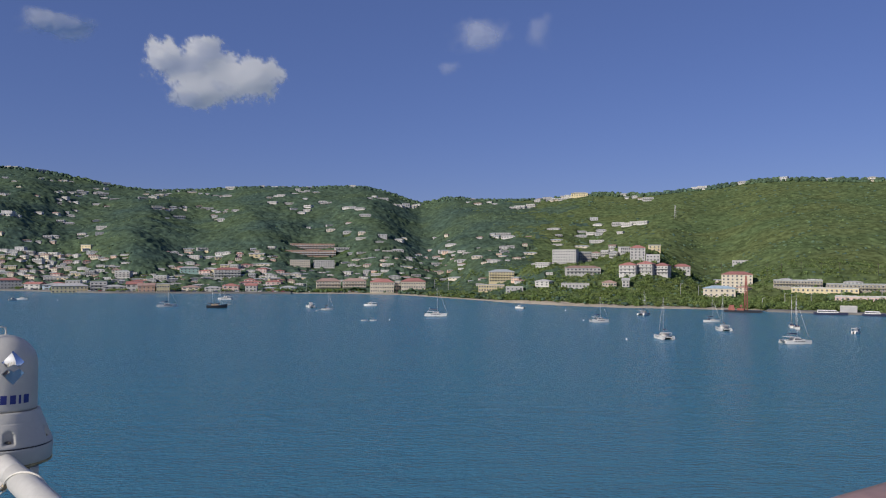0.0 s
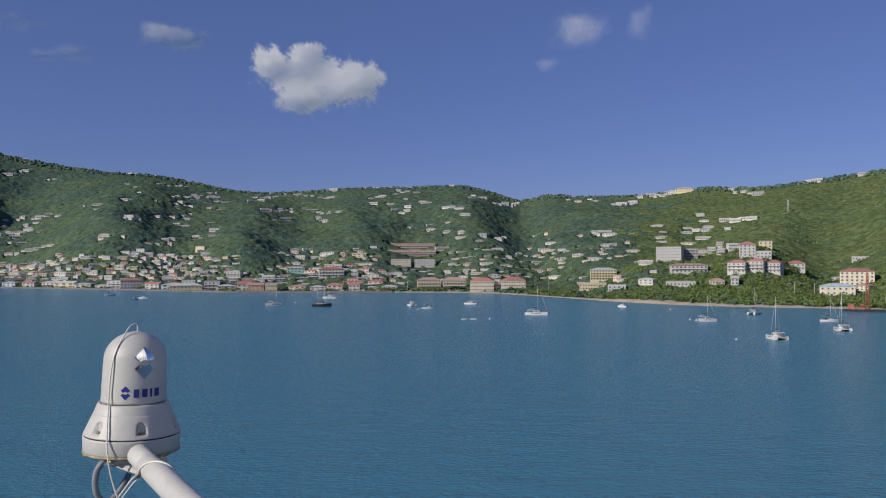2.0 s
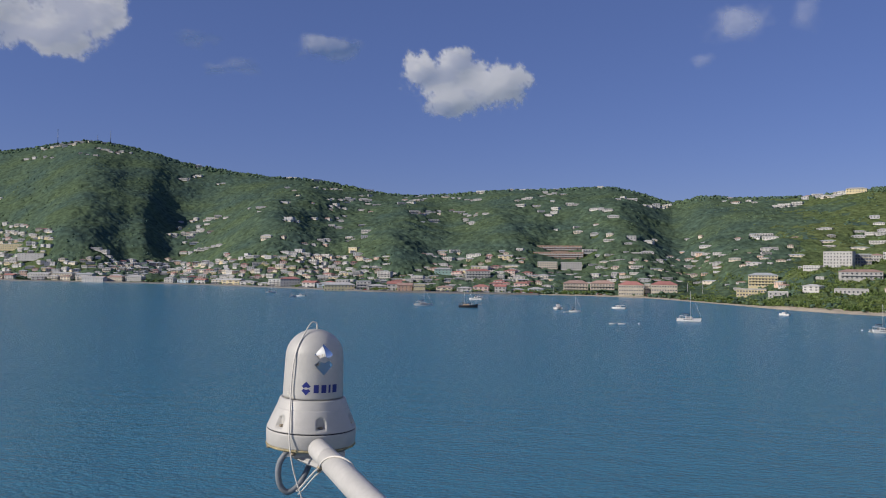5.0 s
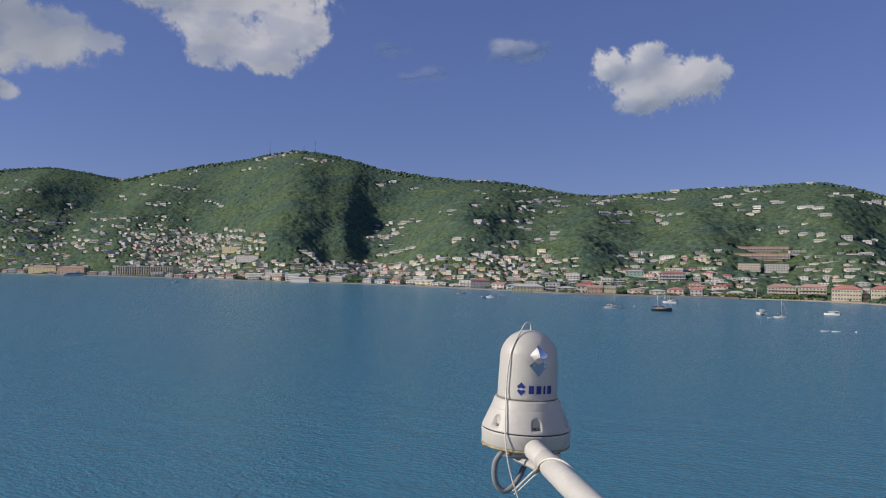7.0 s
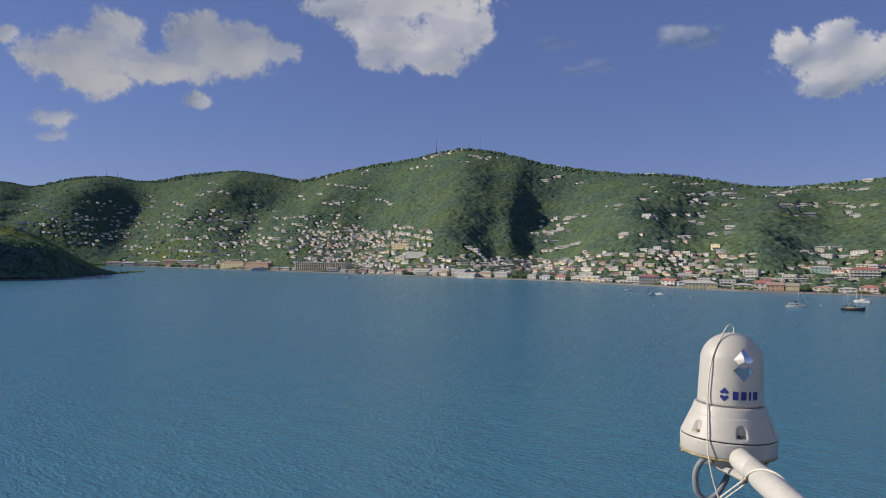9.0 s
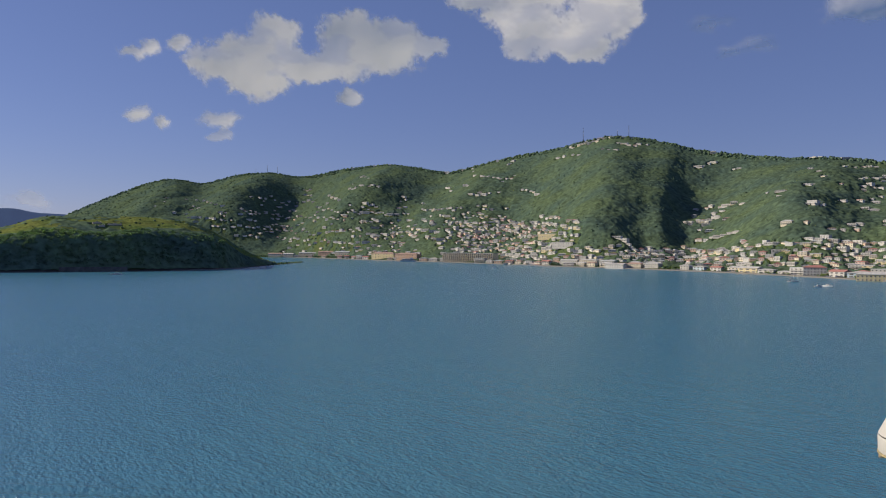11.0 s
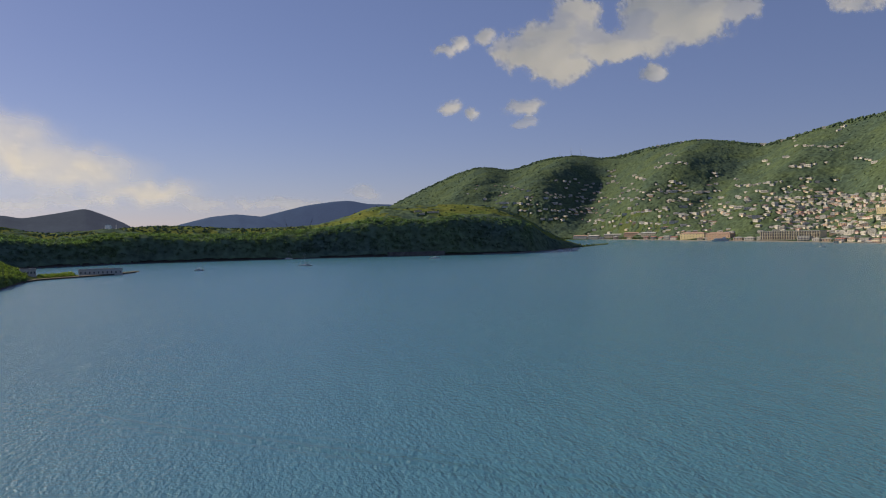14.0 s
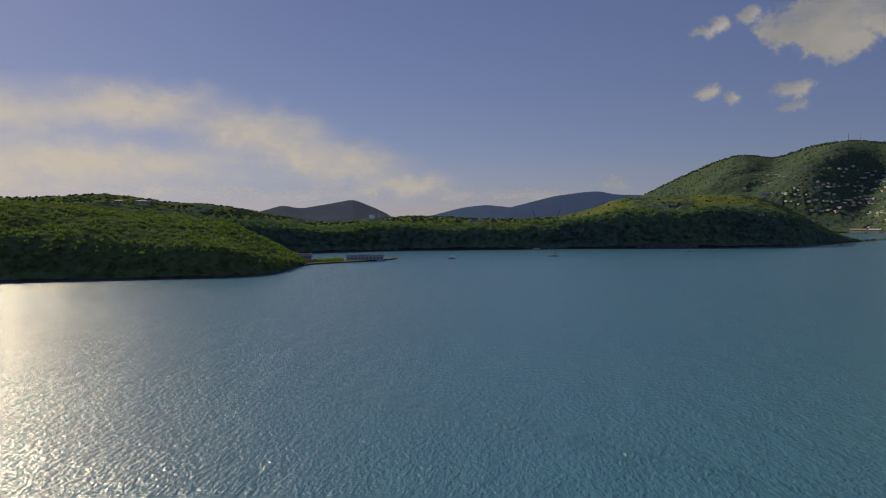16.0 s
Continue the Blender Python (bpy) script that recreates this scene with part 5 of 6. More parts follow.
# grey hose looping under the housing, white cable over the dome
hose_pts = [(x + 0.012, y, z) for x, y, z in [(-0.02, -0.1, -0.012), (-0.065, -0.125, 0.002), (-0.098, -0.13, -0.004), (-0.125, -0.13, -0.04), (-0.133, -0.13, -0.085), (-0.124, -0.13, -0.14), (-0.095, -0.13, -0.168), (-0.06, -0.125, -0.148),
            (-0.03, -0.11, -0.1), (-0.012, -0.08, -0.055), (0.0, -0.05, -0.02)]]
part("hose", tube(curve_points(hose_pts, 8), 0.0115, 16), HOSE_GREY, pod, "thick grey hose in a loop")
cable_pts = [(0.004, 0.0, 0.478), (0.003, -0.004, 0.505), (-0.008, -0.014, 0.514), (-0.024, -0.03, 0.506), (-0.045, -0.058, 0.466), (-0.064, -0.082, 0.424), (-0.078, -0.092, 0.37), (-0.085, -0.094, 0.3), (-0.087, -0.096, 0.225),
             (-0.087, -0.118, 0.17), (-0.086, -0.158, 0.09), (-0.083, -0.172, 0.04), (-0.073, -0.182, -0.025), (-0.058, -0.19, -0.085), (-0.036, -0.2, -0.15), (-0.006, -0.22, -0.23), (0.04, -0.26, -0.34), (0.12, -0.36, -0.5)]
part("cable", tube(curve_points(cable_pts, 10), 0.0028, 10), CABLE_WHITE, pod, "thin white cable over the dome")

# the arm: a pipe with a sleeve, a tie rope, and a flange on the bulwark
arm = thing("pipe_arm", "white painted pipe arm reaching out from the bulwark", "pipe", pose(0.03, 1.02, EYE - 0.86))
A0, A1 = Vector((-1.505, 2.7, EYE - 0.702)), Vector((0.02, 1.08, EYE - 0.858))
AD = (A1 - A0).normalized()


def along(d):
    return A0 + AD * d - arm.location


part("sleeve", tube([along(0.0), along(0.004), along(0.125), along(0.129)], [0.035, 0.039, 0.039, 0.0372], 40), PIPE_WHITE, arm)
part("pipe", tube([along(0.129), along(0.1295), along(0.19), along(0.194), along(2.19)], [0.0372, 0.0392, 0.0392, 0.042, 0.049], 40), PIPE_WHITE, arm)
part("flange", tube([along(2.16), along(2.182)], 0.075, 32), PIPE_WHITE, arm)
side_v = AD.cross(Vector((0, 0, 1))).normalized()
up_v = side_v.cross(AD).normalized()
ring_pts = []
for k in range(25):
    a = radians(112 - 222 * k / 24)
    ring_pts.append(along(0.165 + 0.17 * (k / 24)) + (up_v * math.cos(a) + side_v * math.sin(a)) * 0.0445)
part("tie_rope", tube(ring_pts, 0.0032, 8), CABLE_WHITE, arm, "white tie rope round the pipe")
pod_m = pod.matrix_basis
knot = [ring_pts[0], ring_pts[0] + Vector((-0.02, -0.01, -0.018)), pod_m @ Vector((-0.035, -0.2, -0.13)) - arm.location, pod_m @ Vector((-0.05, -0.198, -0.145)) - arm.location]
part("tie_end", tube(curve_points(knot, 8), 0.0034, 10), CABLE_WHITE, arm, "knotted rope end")
part("tie_end", tube(curve_points([p + Vector((0.004, 0.006, -0.013)) for p in knot], 8), 0.0028, 10), CABLE_WHITE, arm, "knotted rope end")
part("tie_knot", tube(curve_points([ring_pts[0] + Vector((0.006, 0.0, 0.008)), ring_pts[0] + Vector((0, 0, -0.002)), ring_pts[0] + Vector((-0.008, -0.004, -0.012))], 6), [0.006 + 0.004 * math.sin(math.pi * k / 12) for k in range(13)], 10), BOLT, arm, "stained knot")

# ---- the ship under the camera: deck, bulwark and handrail ----
RAIL = [(2.57, 2.765), (0.806, 1.62), (0.0, 1.095), (-0.85, 0.48), (-1.05, 0.1), (-1.25, -4.0)]


def ship_wall(name, pts, z0, z1, thick, mat, label):
    bm = bmesh.new()
    rows = []
    for i, p in enumerate(pts):
        a, c = Vector(pts[max(i - 1, 0)]), Vector(pts[min(i + 1, len(pts) - 1)])
        n = (c - a).normalized()
        n = Vector((-n.y, n.x))
        q = Vector(p) + n * thick
        rows.append([bm.verts.new((p[0], p[1], z0)), bm.verts.new((p[0], p[1], z1)), bm.verts.new((q.x, q.y, z1)), bm.verts.new((q.x, q.y, z0))])
    for a, c in zip(rows, rows[1:]):
        for k in range(4):
            bm.faces.new((a[k], a[(k + 1) % 4], c[(k + 1) % 4], c[k]))
    bm.faces.new(rows[0])
    bm.faces.new(rows[-1][::-1])
    bmesh.ops.recalc_face_normals(bm, faces=bm.faces[:])
    me = bpy.data.meshes.new(name)
    bm.to_mesh(me)
    bm.free()
    me.materials.append(mat)
    return tagged(new(name, me), label, "ship", kind="structure")


ship_wall("wall_ship_side", RAIL, -4.0, EYE - 0.56, 0.06, SHIP_WHITE, "white steel side and bulwark of the ship")
bm_d = bmesh.new()
deck_pts = [(p[0], p[1]) for p in RAIL] + [(3.3, -4.0), (3.3, 2.4)]
dv = [bm_d.verts.new((x, y - 0.03, EYE - 1.62)) for x, y in deck_pts]
df = bm_d.faces.new(dv)
ext = bmesh.ops.extrude_face_region(bm_d, geom=[df])
bmesh.ops.translate(bm_d, verts=[v for v in ext["geom"] if isinstance(v, bmesh.types.BMVert)], vec=(0, 0, -0.2))
bmesh.ops.recalc_face_normals(bm_d, faces=bm_d.faces[:])
me_d = bpy.data.meshes.new("floor_deck")
bm_d.to_mesh(me_d)
bm_d.free()
me_d.materials.append(DECK_PAINT)
tagged(new("floor_deck", me_d), "grey painted open ship's deck", "deck", kind="structure")
rail = thing("handrail", "reddish varnished handrail on top of the white bulwark", "rail", pose(0.03, 1.05, EYE - 0.56))
bm_h = bmesh.new()
rows_h = []
for i, p in enumerate(RAIL):
    a, c = Vector(RAIL[max(i - 1, 0)]), Vector(RAIL[min(i + 1, len(RAIL) - 1)])
    n = (c - a).normalized()
    n = Vector((-n.y, n.x))
    prof = ((-0.05, 0.015), (-0.05, 0.04), (-0.035, 0.062), (0.0, 0.07), (0.05, 0.07), (0.085, 0.062), (0.1, 0.04), (0.1, 0.015))
    rows_h.append([bm_h.verts.new((p[0] + n.x * u - 0.03, p[1] + n.y * u - 1.05, h)) for u, h in prof])
for a, c in zip(rows_h, rows_h[1:]):
    for k in range(8):
        bm_h.faces.new((a[k], a[(k + 1) % 8], c[(k + 1) % 8], c[k])).smooth = True
bm_h.faces.new(rows_h[0])
bm_h.faces.new(rows_h[-1][::-1])
bmesh.ops.recalc_face_normals(bm_h, faces=bm_h.faces[:])
part("cap", bm_h, RAIL_WOOD, rail)
for i, (a, c) in enumerate(zip(RAIL, RAIL[1:])):
    for u in (0.2, 0.5, 0.8):
        x, y = a[0] + (c[0] - a[0]) * u - 0.03, a[1] + (c[1] - a[1]) * u - 1.05
        part("bracket", boxes((x - 0.015, x + 0.015, y - 0.015, y + 0.015, 0.0, 0.02)), SHIP_WHITE, rail)

# the white deckhouse at the camera's back, seen in the mirror emblem and lighting the pod
deckhouse = thing("deckhouse", "tall white steel deckhouse with yellow stanchions on the deck", "deckhouse", pose(3.0, -1.4, EYE - 1.616))
part("side_wall", boxes((0.0, 0.2, -2.6, 2.6, 0.0, 8.0)), SHIP_WHITE, deckhouse)
part("end_wall", boxes((-2.4, -0.004, -2.6, -2.4, 0.0, 3.0)), SHIP_WHITE, deckhouse)
for k in range(7):
    part("stanchion", boxes((-0.12, -0.004, -2.2 + 0.7 * k, -2.08 + 0.7 * k, 0.0, 2.6)), PAINT["yellow"], deckhouse, "yellow steel stanchion")
door = part("door", boxes((-1.6, -0.8, -2.396, -2.35, 0.0, 2.0)), HOSE_GREY, deckhouse, "grey steel door")
part("door_handle", boxes((-0.95, -0.85, -2.345, -2.3, 1.0, 1.05)), BOLT, door)

# ---- boats in the harbour ----
NAVY = material("navy_canvas", (0.03, 0.04, 0.09), 0.8, spread=0.3, size=1)
BLACK_HULL = material("black_hull", (0.025, 0.027, 0.035), 0.4, spread=0.3, size=2)
ALLOY = material("mast_alloy", (0.62, 0.62, 0.62), 0.4, metal=0.3, spread=0.1, size=2)
RED_STEEL = material("red_oxide_steel", (0.36, 0.13, 0.1), 0.7, spread=0.35, size=2)
TEAK = material("teak_deck", (0.4, 0.3, 0.2), 0.7, spread=0.25, size=1)


def hull_mesh(length, beam, high, stern=0.75, x0=0.0, sheer=0.25):
    """A lofted hull, bow towards +x, waterline at z = 0."""
    bm = bmesh.new()
    rows = []
    for k in range(13):
        u = k / 12
        half = beam / 2 * (stern + (1 - stern) * min(1, u * 3)) * (1 - max(0, (u - 0.45) / 0.55) ** 2.2)
        half = max(half, 0.04)
        top = high * (1 + sheer * (u - 0.3) ** 2 * 2)
        x = -length / 2 + length * u
        rake = 0.12 * high * max(0, u - 0.8) * 5
        prof = [(-half, top), (-half * 0.97, top * 0.5), (-half * 0.85, 0.0), (-half * 0.45, -0.35 * high), (half * 0.45, -0.35 * high), (half * 0.85, 0.0), (half * 0.97, top * 0.5), (half, top)]
        rows.append([bm.verts.new((x + rake * (z / high), y + x0, z)) for y, z in prof])
    for a, c in zip(rows, rows[1:]):
        for k in range(8):
            bm.faces.new((a[k], a[(k + 1) % 8], c[(k + 1) % 8], c[k]))
    bm.faces.new(rows[0])
    bm.faces.new(rows[-1][::-1])
    bmesh.ops.recalc_face_normals(bm, faces=bm.faces[:])
    return bm


def cabin_mesh(x0, x1, w, z0, z1, slope=0.6):
    bm = bmesh.new()
    s = (x1 - x0) * 0.12 * slope * 2
    lo = [bm.verts.new(p) for p in ((x0, -w / 2, z0), (x1, -w / 2 * 0.8, z0), (x1, w / 2 * 0.8, z0), (x0, w / 2, z0))]
    hi = [bm.verts.new(p) for p in ((x0 + s * 0.2, -w / 2 * 0.88, z1), (x1 - s, -w / 2 * 0.66, z1), (x1 - s, w / 2 * 0.66, z1), (x0 + s * 0.2, w / 2 * 0.88, z1))]
    bm.faces.new(lo[::-1])
    bm.faces.new(hi)
    for k in range(4):
        bm.faces.new((lo[k], lo[(k + 1) % 4], hi[(k + 1) % 4], hi[k]))
    return bm


def rig(boat, x, z, tall, boom, sail=None, r=0.11):
    mast = part("mast", tube([(x, 0, z), (x, 0, tall * 0.6), (x - 0.15, 0, tall)], [r, r * 0.9, r * 0.6], 8), ALLOY, boat)
    spar = part("boom", tube([(x - 0.1, 0, z + 1.3), (x - boom, 0, z + 1.5)], 0.09, 6), ALLOY, boat)
    part("furled_sail", tube([(x - 0.2, 0, z + 1.55), (x - boom * 0.5, 0, z + 1.78), (x - boom + 0.1, 0, z + 1.62)], [0.24, 0.3, 0.16], 8), sail or NAVY, spar, "furled mainsail under its cover")
    part("spreader", tube([(x, -1.1, tall * 0.58), (x, 1.1, tall * 0.58)], 0.04, 5), ALLOY, mast)
    for end in (x + boom * 1.15, x - boom * 1.05):
        part("stay", tube([(end, 0, z + 0.1), (x - 0.1, 0, tall * 0.98)], 0.014, 4), ALLOY, boat)
    part("furled_jib", tube([(x + boom * 1.08, 0, z + 0.5), (x + boom * 0.25, 0, tall * 0.8)], [0.1, 0.05], 6), TRIM, boat)


def catamaran(b, r, turn, length=13.5, tall=18.5, bare=False):
    boat = thing("catamaran", "white cruising catamaran at anchor with its sail furled" if not bare else "white motor catamaran at anchor", "boat", pose(*at_bearing(b, r), 0, 0, b + turn), "boats at anchor")
    beam = length * 0.52
    for side in (-1, 1):
        shell = part("hull", hull_mesh(length, length * 0.125, 1.55, 0.8, side * beam * 0.4, 0.1), GELCOAT, boat)
        part("hull_window", boxes((-length * 0.22, length * 0.22, side * (beam * 0.4 + length * 0.0635) - 0.012, side * (beam * 0.4 + length * 0.0635) + 0.012, 0.95, 1.25)), GLASS, shell)
        part("stern_step", boxes((-length / 2 - 0.5, -length / 2 + 0.2, side * beam * 0.4 - 0.6, side * beam * 0.4 + 0.6, 0.3, 0.62)), GELCOAT, shell)
    part("bridge_deck", boxes((-length * 0.42, length * 0.2, -beam * 0.4, beam * 0.4, 0.85, 1.5)), GELCOAT, boat)
    cabin = part("cabin", cabin_mesh(-length * 0.14, length * 0.17, beam * 0.66, 1.5, 2.75), GELCOAT, boat)
    part("cabin_window", cabin_mesh(-length * 0.12, length * 0.163, beam * 0.675, 1.85, 2.45), GLASS, cabin, "dark wraparound cabin window")
    roof = part("bimini", boxes((-length * 0.42, -length * 0.1, -beam * 0.34, beam * 0.34, 3.05, 3.2)), GELCOAT, boat)
    for px in (-length * 0.4, -length * 0.14):
        for py in (-beam * 0.3, beam * 0.3):
            part("bimini_post", tube([(px, py, 1.5), (px, py, 3.05)], 0.05, 5), ALLOY, roof)
    part("trampoline", boxes((length * 0.2, length * 0.44, -beam * 0.36, beam * 0.36, 1.2, 1.24)), HOSE_GREY, boat)
    part("crossbeam", tube([(length * 0.44, -beam * 0.4, 1.3), (length * 0.44, beam * 0.4, 1.3)], 0.1, 6), ALLOY, boat)
    part("dinghy", tube([(-length * 0.5 - 0.6, -1.3, 1.6), (-length * 0.5 - 0.6, 1.3, 1.6)], 0.35, 8), HOSE_GREY, boat, "grey dinghy on the stern davits")
    if not bare:
        rig(boat, length * 0.06, 2.75, tall, length * 0.4)
    else:
        part("flybridge", boxes((-length * 0.2, length * 0.02, -beam * 0.25, beam * 0.25, 3.2, 3.9)), GELCOAT, boat)
        part("flybridge_screen", boxes((length * 0.025, length * 0.04, -beam * 0.22, beam * 0.22, 3.2, 4.3)), GLASS, boat)
    return boat


def sailboat(b, r, turn, length=11.0, tall=14.5, hull=None, heel=0.0, label="white sailing yacht at anchor with a bare mast"):
    boat = thing("sailboat", label, "boat", pose(*at_bearing(b, r), heel, 0, b + turn), "boats at anchor")
    part("hull", hull_mesh(length, length * 0.3, 1.15, 0.62), hull or GELCOAT, boat)
    part("deck", boxes((-length * 0.4, length * 0.3, -length * 0.1, length * 0.1, 1.15, 1.23)), TEAK, boat)
    cabin = part("cabin", cabin_mesh(-length * 0.12, length * 0.2, length * 0.19, 1.2, 1.75), GELCOAT, boat)
    part("cabin_window", cabin_mesh(-length * 0.1, length * 0.17, length * 0.194, 1.4, 1.62), GLASS, cabin)
    part("spray_hood", cabin_mesh(-length * 0.2, -length * 0.08, length * 0.2, 1.3, 2.2), NAVY, boat)
    rig(boat, length * 0.08, 1.7, tall, length * 0.38, r=0.09)
    return boat


def motorboat(b, r, turn, length=9.0, label="white motorboat with a small cabin", roof=False):
    boat = thing("motorboat", label, "boat", pose(*at_bearing(b, r), 0, 0, b + turn), "boats at anchor")
    part("hull", hull_mesh(length, length * 0.32, 1.1, 0.9), GELCOAT, boat)
    cabin = part("cabin", cabin_mesh(-length * 0.15, length * 0.22, length * 0.25, 1.05, 2.3), GELCOAT, boat)
    part("cabin_window", cabin_mesh(-length * 0.13, length * 0.205, length * 0.256, 1.5, 2.05), GLASS, cabin)
    if roof:
        cover = part("canopy", boxes((-length * 0.46, length * 0.24, -length * 0.15, length * 0.15, 2.62, 2.74)), GELCOAT, boat)
        for px in (-length * 0.44, length * 0.2):
            for py in (-length * 0.14, length * 0.14):
                part("canopy_post", tube([(px, py, 1.1), (px, py, 2.62)], 0.05, 5), ALLOY, cover)
    part("antenna", tube([(0, 0.2, 2.3), (-0.3, 0.2, 4.4)], 0.03, 4), ALLOY, boat)
    part("outboard", boxes((-length * 0.5 - 0.5, -length * 0.5 - 0.02, -0.3, 0.3, -0.2, 1.1)), BLACK_HULL, boat)
    return boat


def dinghy(b, r, turn):
    boat = thing("dinghy", "small pale rowing dinghy on a mooring", "boat", pose(*at_bearing(b, r), 0, 0, b + turn), "moored dinghies")
    part("hull", hull_mesh(4.2, 1.6, 0.55, 0.85), GELCOAT, boat)
    part("thwart", boxes((-0.6, -0.3, -0.6, 0.6, 0.555, 0.62), (0.6, 0.9, -0.5, 0.5, 0.555, 0.62)), TEAK, boat)


def buoy(b, r):
    by = thing("mooring_buoy", "round white mooring buoy on the water", "buoy", pose(*at_bearing(b, r)), "mooring buoys")
    part("float", lathe([(0.05, -0.3), (0.35, -0.1), (0.45, 0.15), (0.35, 0.4), (0.1, 0.52)], 12), GELCOAT, by)
    part("stem", tube([(0, 0, 0.5), (0, 0, 0.95)], 0.05, 6), ALLOY, by)


catamaran(0.5, 530, -4, 14.5, 19.5)
catamaran(-11.3, 489, 24, 10.5, 15.5)
catamaran(-14.4, 562, 66, 10.5, 17.5)
catamaran(-15.75, 390, 112, 12.0, 19.5)
catamaran(-19.7, 449, 105, 12.0, 19.5)
catamaran(-24.25, 389, 32, 12.4, 19.0)
catamaran(9.6, 634, 108, 10.0, 14.0, True)
catamaran(19.4, 664, 10, 14.5, 15.0)
catamaran(15.55, 780, 170, 12.5, 15.0)
sailboat(-18.95, 511, 20, 10.0, 14.0)
sailboat(-24.3, 478, 96, 12.0, 20.0)
sailboat(-24.02, 487, 92, 12.0, 19.0)
sailboat(8.4, 596, 4, 9.0, 13.5)
sailboat(30.35, 930, 3, 11.5, 17.0)
sailboat(86.5, 912, 182, 13.0, 15.5)
sailboat(87.7, 1185, 8, 11.0, 14.0, heel=-24.0, label="stranded white sailing boat leaning on the shore")
motorboat(-27.85, 461, 70, 8.5, "cream motor yacht with a tall wheelhouse", True)
motorboat(5.3, 656, 170, 11.0, "white tour boat with a flat canopy", True)
motorboat(28.25, 834, 170, 9.0, "small white motorboat with an open stern")
motorboat(28.8, 818, 20, 7.5)
motorboat(-5.6, 623, 150, 8.0)
motorboat(50.65, 1362, 172, 10.0, "small white speedboat under way")
motorboat(93.9, 868, 175, 9.5, "white motorboat with a cabin", True)
motorboat(77.1, 1064, 4, 14.0, "low grey workboat near the island shore")
motorboat(67.5, 1345, 175, 13.0, "small dark launch off the island's tip", True)
for q in ((5.72, 485, 5), (5.08, 485, -3), (9.0, 590, 20), (86.9, 915, 175)):
    dinghy(*q)
for q in ((3.9, 489), (-10.2, 500), (-13.2, 380), (26.2, 800), (-8.9, 600), (18.0, 700)):
    buoy(*q)

# black two-masted schooner
sch = thing("schooner", "black two-masted schooner at anchor", "boat", pose(*at_bearing(16.1, 638), 0, 0, 16.1 - 8), "boats at anchor")
part("hull", hull_mesh(15.5, 4.2, 1.9, 0.7, sheer=0.6), BLACK_HULL, sch)
part("deckhouse", cabin_mesh(-4.5, 1.5, 2.4, 1.9, 2.9), TEAK, sch)
part("bowsprit", tube([(7.0, 0, 2.2), (11.0, 0, 3.1)], 0.14, 6), TEAK, sch)
for mx, mh in ((2.6, 16.0), (-3.0, 15.0)):
    part("mast", tube([(mx, 0, 1.9), (mx - 0.4, 0, mh)], [0.16, 0.09], 8), ALLOY, sch)
    part("boom", tube([(mx, 0, 3.3), (mx - 4.6, 0, 3.5)], 0.1, 6), TEAK, sch)
    part("furled_sail", tube([(mx - 0.2, 0, 3.55), (mx - 4.4, 0, 3.75)], 0.26, 8), NAVY, sch)
    part("stay", tube([(10.5, 0, 3.0), (mx - 0.35, 0, mh * 0.97)], 0.03, 4), ALLOY, sch)

# crane barge with a red lattice derrick
barge = thing("crane_barge", "dark barge with a rusty red lattice derrick", "barge", pose(*at_bearing(-20.95, 622), 0, 0, -20.95))
part("hull", boxes((-13, 13, -5, 5, -0.8, 1.5)), BLACK_HULL, barge)
part("deck_house", boxes((-10, -5.5, -3, 3, 1.504, 3.6), (-4, 1, -2.5, 2.5, 1.504, 3.0), (-9.5, -6, -2.6, 2.6, 3.6, 5.2)), RED_STEEL, barge)
part("winch", tube([(-1, -2, 4.6), (-1, 2, 4.6)], 1.0, 12), RED_STEEL, barge)
for lx, ly in ((1.2, -1.2), (3.6, -1.2), (1.2, 1.2), (3.6, 1.2)):
    part("derrick_leg", tube([(lx, ly, 1.5), (2.4 + (lx - 2.4) * 0.35, ly * 0.35, 27)], 0.34, 6), RED_STEEL, barge)
for k in range(14):
    u0, u1 = k / 14, (k + 1) / 14
    for sx, sy in ((-1, -1), (1, -1), (1, 1), (-1, 1)):
        p0 = Vector((2.4 + 1.2 * sx * (1 - 0.65 * u0), 1.2 * sy * (1 - 0.65 * u0), 1.5 + 25.5 * u0))
        tx, ty = {(-1, -1): (1, -1), (1, -1): (1, 1), (1, 1): (-1, 1), (-1, 1): (-1, -1)}[(sx, sy)]
        p1 = Vector((2.4 + 1.2 * tx * (1 - 0.65 * u1), 1.2 * ty * (1 - 0.65 * u1), 1.5 + 25.5 * u1))
        part("lattice_brace", tube([p0, p1], 0.2, 4), RED_STEEL, barge)

# ferry boats and pontoons at the marina quay
for bq_, ln in ((-26.35, 22.0), (-28.9, 16.0)):
    fb = thing("moored_boat", "pale launch with a long cabin moored at the pier", "boat", pose(*at_bearing(bq_, 618), 0, 0, bq_ + 4), "boats at the pier")
    part("hull", hull_mesh(ln, 4.0, 1.5, 0.9), NAVY, fb)
    cabin = part("cabin", cabin_mesh(-ln * 0.4, ln * 0.25, 3.2, 1.5, 3.4), GELCOAT, fb)
    part("cabin_window", cabin_mesh(-ln * 0.38, ln * 0.24, 3.26, 2.2, 2.9), GLASS, cabin)
shed = top_mesh("pier_shed", boxes((-5.5, 5.5, -3, 3, -1, 3.6)), PAINT["grey"], "plain pale grey shed on the marina pier", "shed", pose(*at_bearing(-27.4, 634, 1.4), 0, 0, -27.4))
part("roof", roof_mesh("flat", 11, 6, 3.604, 1), ROOF["white"], shed)
